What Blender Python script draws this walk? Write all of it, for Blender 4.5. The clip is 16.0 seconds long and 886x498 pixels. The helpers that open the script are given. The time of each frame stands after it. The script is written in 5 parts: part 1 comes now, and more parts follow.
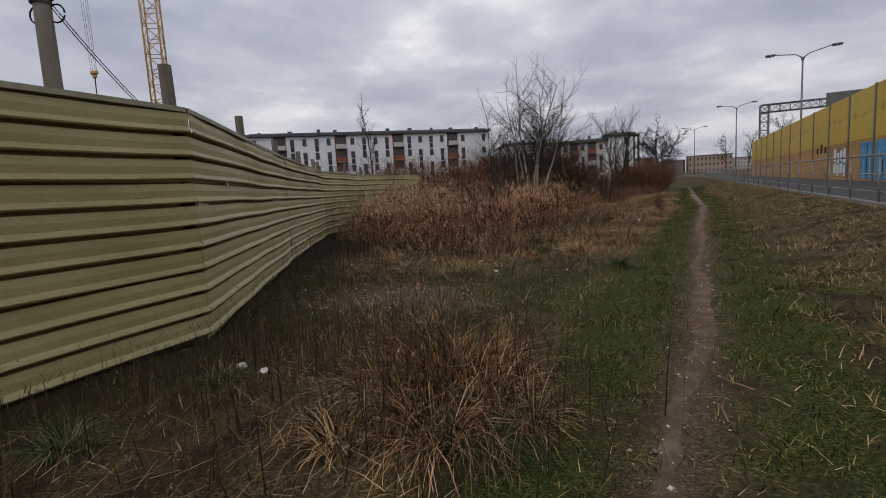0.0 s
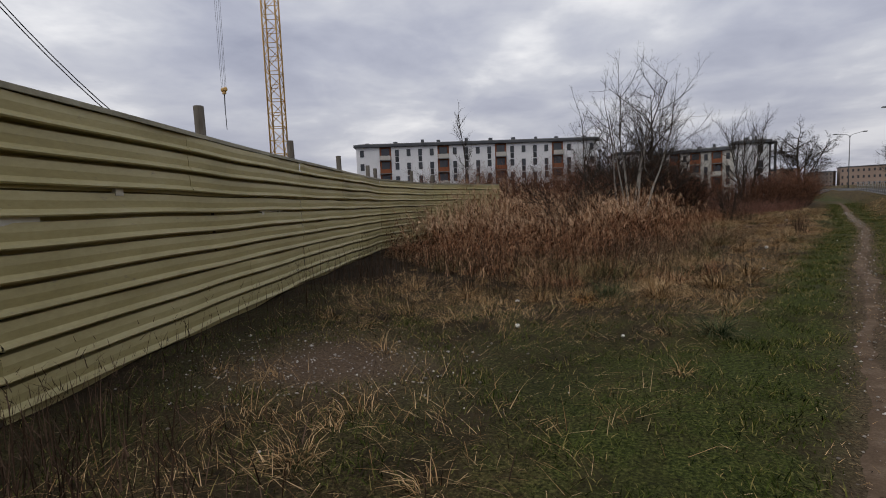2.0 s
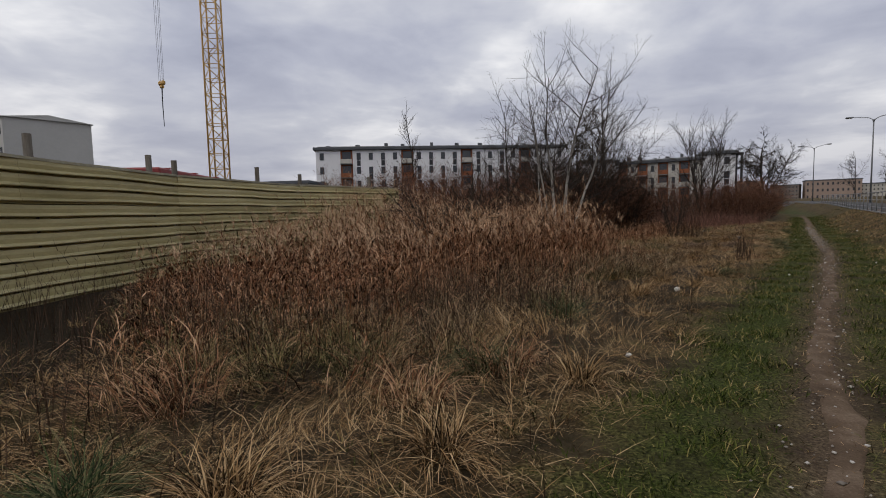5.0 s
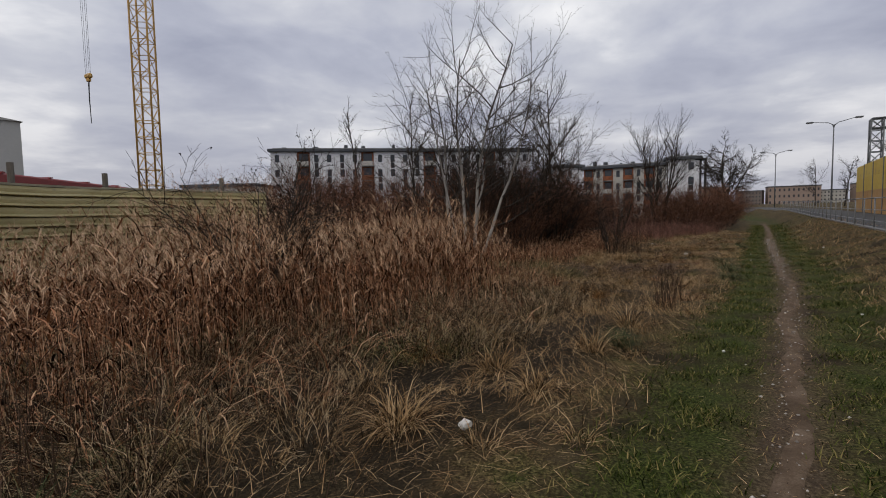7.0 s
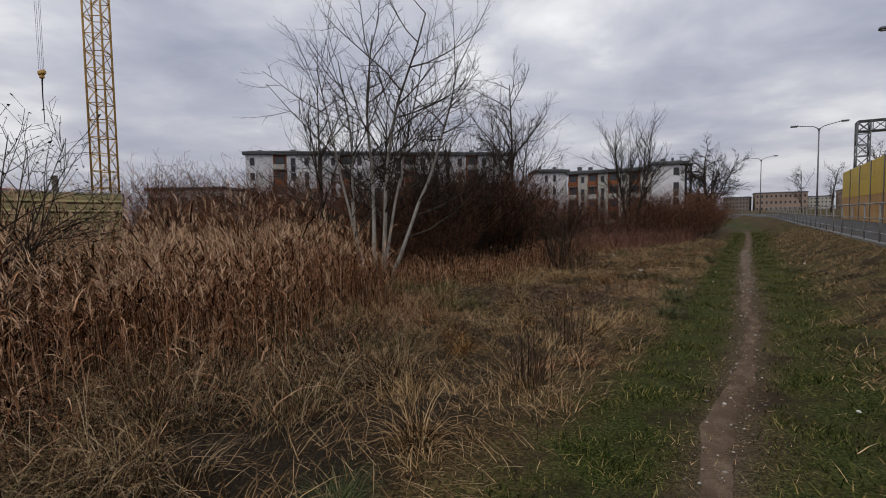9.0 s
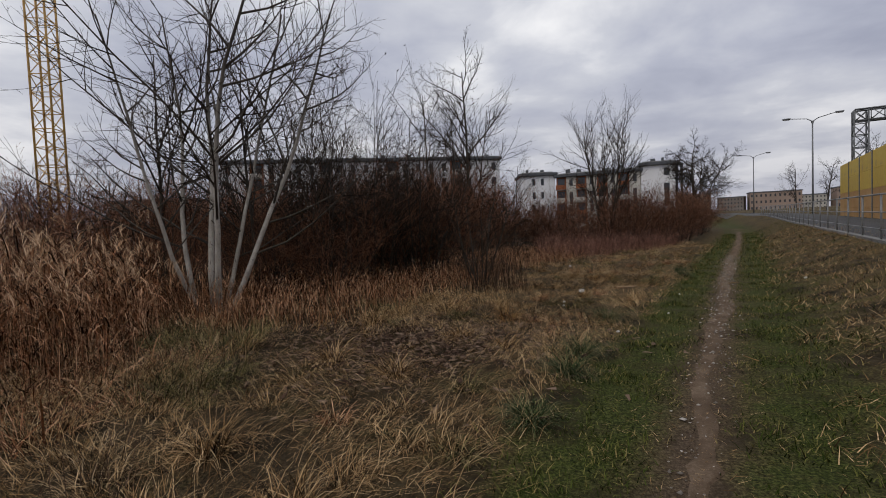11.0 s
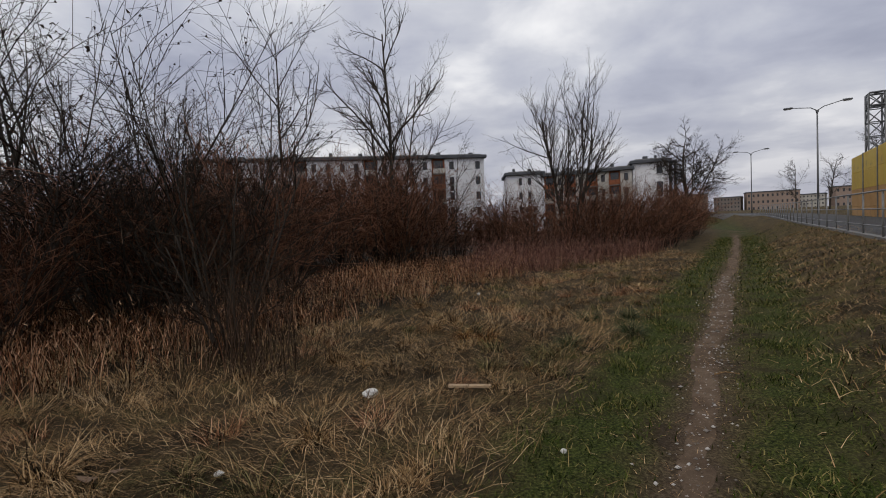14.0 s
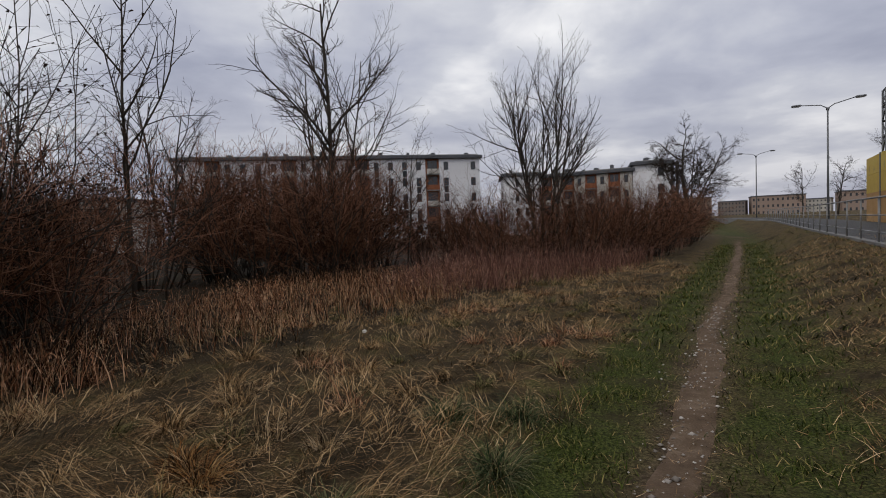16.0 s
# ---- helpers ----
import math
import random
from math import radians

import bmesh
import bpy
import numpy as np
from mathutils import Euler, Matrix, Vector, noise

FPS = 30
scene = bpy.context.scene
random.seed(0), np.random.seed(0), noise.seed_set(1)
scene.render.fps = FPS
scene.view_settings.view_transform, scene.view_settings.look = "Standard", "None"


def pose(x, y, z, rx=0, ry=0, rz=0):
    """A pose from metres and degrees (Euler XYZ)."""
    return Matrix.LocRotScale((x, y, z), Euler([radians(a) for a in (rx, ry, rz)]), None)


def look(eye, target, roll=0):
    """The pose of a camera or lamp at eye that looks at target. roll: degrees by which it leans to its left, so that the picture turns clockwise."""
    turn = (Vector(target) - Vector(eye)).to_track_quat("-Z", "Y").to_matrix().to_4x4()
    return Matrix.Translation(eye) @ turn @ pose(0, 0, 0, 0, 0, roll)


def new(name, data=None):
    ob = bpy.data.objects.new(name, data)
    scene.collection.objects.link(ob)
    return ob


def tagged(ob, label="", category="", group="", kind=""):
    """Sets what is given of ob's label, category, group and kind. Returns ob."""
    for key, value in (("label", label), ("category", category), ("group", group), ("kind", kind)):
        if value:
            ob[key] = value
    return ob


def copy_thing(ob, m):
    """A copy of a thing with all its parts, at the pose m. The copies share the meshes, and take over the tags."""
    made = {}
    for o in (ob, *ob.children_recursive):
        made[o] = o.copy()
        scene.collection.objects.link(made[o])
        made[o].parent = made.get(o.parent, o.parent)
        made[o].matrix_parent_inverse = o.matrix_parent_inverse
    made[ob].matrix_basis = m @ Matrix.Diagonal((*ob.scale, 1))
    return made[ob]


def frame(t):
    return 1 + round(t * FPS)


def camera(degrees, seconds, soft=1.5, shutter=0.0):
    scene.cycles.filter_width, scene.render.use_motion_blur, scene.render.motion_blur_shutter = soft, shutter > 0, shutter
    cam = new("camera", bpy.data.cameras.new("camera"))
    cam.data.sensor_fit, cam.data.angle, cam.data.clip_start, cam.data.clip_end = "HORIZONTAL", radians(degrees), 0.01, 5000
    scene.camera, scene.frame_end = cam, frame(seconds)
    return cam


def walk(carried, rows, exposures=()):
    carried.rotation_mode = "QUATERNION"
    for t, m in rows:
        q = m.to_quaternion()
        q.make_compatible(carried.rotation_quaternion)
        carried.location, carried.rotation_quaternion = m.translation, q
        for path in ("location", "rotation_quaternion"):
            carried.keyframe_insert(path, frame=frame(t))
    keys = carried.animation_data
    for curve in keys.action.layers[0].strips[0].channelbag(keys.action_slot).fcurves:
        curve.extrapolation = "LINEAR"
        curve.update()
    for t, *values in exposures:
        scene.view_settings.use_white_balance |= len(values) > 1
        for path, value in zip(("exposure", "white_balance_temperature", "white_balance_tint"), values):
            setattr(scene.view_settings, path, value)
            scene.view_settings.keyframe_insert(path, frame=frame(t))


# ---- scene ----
cam = camera(85.0, 16.0, soft=1.0)

# the walk
PATH = [
    (0, (1.346, -3.218, 1.258), (1.136, -1.243, 1.021), -3.3),
    (0.5, (1.582, -2.545, 1.205), (1.217, -0.589, 1.000), -3.4),
    (1, (1.793, -1.874, 1.190), (1.270, 0.048, 1.005), -3.1),
    (1.5, (1.978, -1.262, 1.203), (1.372, 0.634, 1.009), -2.1),
    (2, (2.223, -0.674, 1.251), (1.596, 1.217, 1.075), -2.2),
    (2.5, (2.518, 0.018, 1.292), (1.877, 1.905, 1.128), -2.3),
    (3, (2.825, 0.802, 1.336), (2.156, 2.681, 1.194), -2.0),
    (3.5, (3.187, 1.703, 1.324), (2.525, 3.585, 1.185), -1.9),
    (4, (3.570, 2.648, 1.235), (2.923, 4.536, 1.102), -2.2),
    (4.5, (3.958, 3.484, 1.196), (3.363, 5.388, 1.046), -1.8),
    (7, (6.234, 8.870, 1.373), (5.789, 10.815, 1.235), -1.1),
    (7.5, (6.676, 9.772, 1.370), (6.245, 11.720, 1.231), -0.9),
    (8, (7.096, 10.586, 1.374), (6.673, 12.537, 1.239), -0.7),
    (8.5, (7.493, 11.340, 1.419), (7.074, 13.291, 1.294), -0.7),
    (9, (7.901, 12.119, 1.406), (7.489, 14.073, 1.288), -0.9),
    (11.5, (10.111, 17.222, 1.311), (9.710, 19.179, 1.224), -2.4),
    (12, (10.460, 18.238, 1.289), (10.061, 20.196, 1.199), -2.4),
    (12.5, (10.799, 19.222, 1.268), (10.402, 21.180, 1.173), -2.5),
    (13, (11.168, 20.248, 1.259), (10.778, 22.207, 1.163), -2.4),
    (13.5, (11.519, 21.207, 1.304), (11.130, 23.166, 1.212), -2.5),
    (14, (11.871, 22.175, 1.319), (11.478, 24.134, 1.236), -2.5),
    (14.5, (12.218, 23.082, 1.336), (11.826, 25.042, 1.255), -2.3),
    (15, (12.560, 23.956, 1.330), (12.160, 25.915, 1.259), -2.2),
    (15.5, (12.896, 24.749, 1.362), (12.500, 26.708, 1.284), -2.0),
    (16, (13.186, 25.506, 1.368), (12.780, 27.463, 1.292), -2.0),
]
walk(cam, [(t, look(eye, target, roll)) for t, eye, target, roll in PATH])

# world, sun, exposure
import itertools


def node(tree, kind, **values):
    n = tree.nodes.new(kind)
    for key, value in values.items():
        if key in n.inputs:
            n.inputs[key].default_value = value
    return n


def ramp(tree, source, stops):
    r = tree.nodes.new("ShaderNodeValToRGB")
    els = r.color_ramp.elements
    while len(els) < len(stops):
        els.new(0.5)
    for el, (at, col) in zip(els, stops):
        el.position, el.color = at, (*col, 1)
    tree.links.new(source, r.inputs["Fac"])
    return r.outputs["Color"]


def mix(tree, fac, a, b, how="MIX"):
    m = tree.nodes.new("ShaderNodeMix")
    m.data_type, m.blend_type, m.clamp_factor = "RGBA", how, True
    for slot, v in ((0, fac), (6, a), (7, b)):
        if isinstance(v, (int, float)):
            m.inputs[slot].default_value = v
        elif isinstance(v, tuple):
            m.inputs[slot].default_value = (*v, 1)
        else:
            tree.links.new(v, m.inputs[slot])
    return m.outputs[2]


def maths(tree, op, a, b=0.0):
    m = tree.nodes.new("ShaderNodeMath")
    m.operation = op
    for slot, v in ((0, a), (1, b)):
        if isinstance(v, (int, float)):
            m.inputs[slot].default_value = v
        else:
            tree.links.new(v, m.inputs[slot])
    return m.outputs[0]


SUN_ELEVATION, SUN_TURN = radians(48), radians(215)
world = bpy.data.worlds.new("overcast_sky")
scene.world = world
world.use_nodes = True
wt = world.node_tree
wt.nodes.clear()
sky = wt.nodes.new("ShaderNodeTexSky")
sky.sky_type, sky.sun_disc = "NISHITA", False
sky.sun_elevation, sky.sun_rotation = SUN_ELEVATION, SUN_TURN
sky.dust_density, sky.air_density = 4.0, 1.5
where = wt.nodes.new("ShaderNodeTexCoord").outputs["Generated"]
split = wt.nodes.new("ShaderNodeSeparateXYZ")
wt.links.new(where, split.inputs[0])
high = maths(wt, "ADD", maths(wt, "MAXIMUM", split.outputs["Z"], 0.0), 0.16)
flat = wt.nodes.new("ShaderNodeCombineXYZ")
wt.links.new(maths(wt, "DIVIDE", split.outputs["X"], high), flat.inputs[0])
wt.links.new(maths(wt, "DIVIDE", split.outputs["Y"], high), flat.inputs[1])
big = node(wt, "ShaderNodeTexNoise", Scale=0.85, Detail=6.0, Roughness=0.5, Distortion=0.25)
small = node(wt, "ShaderNodeTexNoise", Scale=2.6, Detail=5.0, Roughness=0.55, Distortion=0.4)
for n in (big, small):
    wt.links.new(flat.outputs[0], n.inputs["Vector"])
cover = maths(wt, "ADD", maths(wt, "MULTIPLY", big.outputs["Fac"], 0.78), maths(wt, "MULTIPLY", small.outputs["Fac"], 0.22))
clouds = ramp(wt, cover, [(0.35, (0.36, 0.38, 0.48)), (0.44, (0.47, 0.49, 0.585)), (0.52, (0.62, 0.635, 0.70)), (0.63, (1.05, 1.04, 1.04))])
low = ramp(wt, split.outputs["Z"], [(0.0, (1.0, 1.0, 1.0)), (0.3, (0.0, 0.0, 0.0))])
clouds = mix(wt, maths(wt, "MULTIPLY", low, 0.78), clouds, (0.40, 0.405, 0.475))
back = wt.nodes.new("ShaderNodeBackground")
back.inputs["Strength"].default_value = 1.0
wt.links.new(mix(wt, 0.04, clouds, mix(wt, 1.0, sky.outputs[0], (0.1, 0.1, 0.1), "MULTIPLY")), back.inputs["Color"])
wt.links.new(back.outputs[0], wt.nodes.new("ShaderNodeOutputWorld").inputs[0])

sun = new("sun", bpy.data.lights.new("sun", "SUN"))
sun.data.energy, sun.data.angle, sun.data.color = 0.8, radians(30), (1.0, 0.92, 0.8)
sun.matrix_world = look((0, 0, 60), (-60 * math.sin(SUN_TURN) / math.tan(SUN_ELEVATION), -60 * math.cos(SUN_TURN) / math.tan(SUN_ELEVATION), 0))


# materials
def material(name, stops, scale=6.0, fine=60.0, rough=0.85, metal=0.0, bump=0.3, depth=0.02, stretch=(1, 1, 1), island=0.0, each=0.0, stain=None, coords="Object", gloss=0.12, span=None):
    """Base colour from two scales of noise, with relief; island and each vary it by piece."""
    m = bpy.data.materials.new(name)
    m.use_nodes = True
    t = m.node_tree
    out = t.nodes["Principled BSDF"]
    out.inputs["Roughness"].default_value, out.inputs["Metallic"].default_value = rough, metal
    out.inputs["Specular IOR Level"].default_value = gloss
    place = t.nodes.new("ShaderNodeTexCoord").outputs[coords]
    fit_map = t.nodes.new("ShaderNodeMapping")
    fit_map.inputs["Scale"].default_value = stretch
    t.links.new(place, fit_map.inputs["Vector"])
    coarse = node(t, "ShaderNodeTexNoise", Scale=scale, Detail=5.0, Roughness=0.6)
    grain = node(t, "ShaderNodeTexNoise", Scale=fine, Detail=4.0, Roughness=0.65)
    for n in (coarse, grain):
        t.links.new(fit_map.outputs[0], n.inputs["Vector"])
    value = maths(t, "ADD", maths(t, "MULTIPLY", coarse.outputs["Fac"], 0.65), maths(t, "MULTIPLY", grain.outputs["Fac"], 0.35))
    if island:
        geo = t.nodes.new("ShaderNodeNewGeometry")
        value = maths(t, "ADD", maths(t, "MULTIPLY", value, 1 - island), maths(t, "MULTIPLY", geo.outputs["Random Per Island"], island))
    if each:
        info = t.nodes.new("ShaderNodeObjectInfo")
        value = maths(t, "ADD", maths(t, "MULTIPLY", value, 1 - each), maths(t, "MULTIPLY", info.outputs["Random"], each))
    n = len(stops)
    lo, hi = (0.27, 0.75) if island > 0.35 else (0.3, 0.7)
    lo, hi = span or (lo, hi)
    colour = ramp(t, value, [(lo + (hi - lo) * i / max(1, n - 1), c) for i, c in enumerate(stops)])
    if stain:
        spots = node(t, "ShaderNodeTexNoise", Scale=stain[1], Detail=6.0, Roughness=0.7)
        t.links.new(fit_map.outputs[0], spots.inputs["Vector"])
        colour = mix(t, ramp(t, spots.outputs["Fac"], [(stain[2], (0, 0, 0)), (stain[2] + 0.1, (1, 1, 1))]), colour, stain[0])
    t.links.new(colour, out.inputs["Base Color"])
    if bump:
        b = node(t, "ShaderNodeBump", Strength=bump, Distance=depth)
        t.links.new(maths(t, "ADD", grain.outputs["Fac"], coarse.outputs["Fac"]), b.inputs["Height"])
        t.links.new(b.outputs[0], out.inputs["Normal"])
    return m


def ground_material():
    """Soil, litter and short turf; the attributes say where turf grows and where the soil is bare."""
    m = material("meadow_ground", [(0.012, 0.009, 0.005), (0.04, 0.03, 0.015), (0.1, 0.076, 0.04)], scale=2.2, fine=38.0, bump=0.9, depth=0.04, rough=0.95)
    t = m.node_tree
    out = t.nodes["Principled BSDF"]
    soil = out.inputs["Base Color"].links[0].from_socket
    place = t.nodes.new("ShaderNodeTexCoord").outputs["Object"]
    fine = node(t, "ShaderNodeTexNoise", Scale=55.0, Detail=4.0, Roughness=0.7)
    patch = node(t, "ShaderNodeTexNoise", Scale=1.7, Detail=6.0, Roughness=0.7)
    for n in (fine, patch):
        t.links.new(place, n.inputs["Vector"])
    turf = ramp(t, fine.outputs["Fac"], [(0.36, (0.010, 0.014, 0.003)), (0.52, (0.048, 0.062, 0.013)), (0.66, (0.12, 0.125, 0.036))])
    straw = ramp(t, fine.outputs["Fac"], [(0.34, (0.018, 0.011, 0.005)), (0.5, (0.12, 0.08, 0.036)), (0.66, (0.33, 0.235, 0.115))])
    bare = ramp(t, fine.outputs["Fac"], [(0.36, (0.055, 0.037, 0.024)), (0.55, (0.125, 0.088, 0.06)), (0.7, (0.23, 0.175, 0.13))])
    a = t.nodes.new("ShaderNodeAttribute")
    a.attribute_name = "green"
    c = t.nodes.new("ShaderNodeAttribute")
    c.attribute_name = "bare"
    dry = mix(t, ramp(t, patch.outputs["Fac"], [(0.42, (0, 0, 0)), (0.6, (1, 1, 1))]), soil, straw)
    spread = maths(t, "ADD", a.outputs["Fac"], maths(t, "MULTIPLY", maths(t, "SUBTRACT", patch.outputs["Fac"], 0.52), 4.0))
    col = mix(t, spread, dry, turf)
    # dark soil, with the shade under fence foot, reeds and thicket painted in
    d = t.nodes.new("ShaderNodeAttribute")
    d.attribute_name = "soil_shade"
    soil_shade = ramp(t, fine.outputs["Fac"], [(0.36, (0.008, 0.006, 0.004)), (0.55, (0.028, 0.02, 0.011)), (0.68, (0.075, 0.056, 0.032))])
    col = mix(t, d.outputs["Fac"], col, soil_shade)
    col = mix(t, c.outputs["Fac"], col, bare)
    t.links.new(col, out.inputs["Base Color"])
    return m


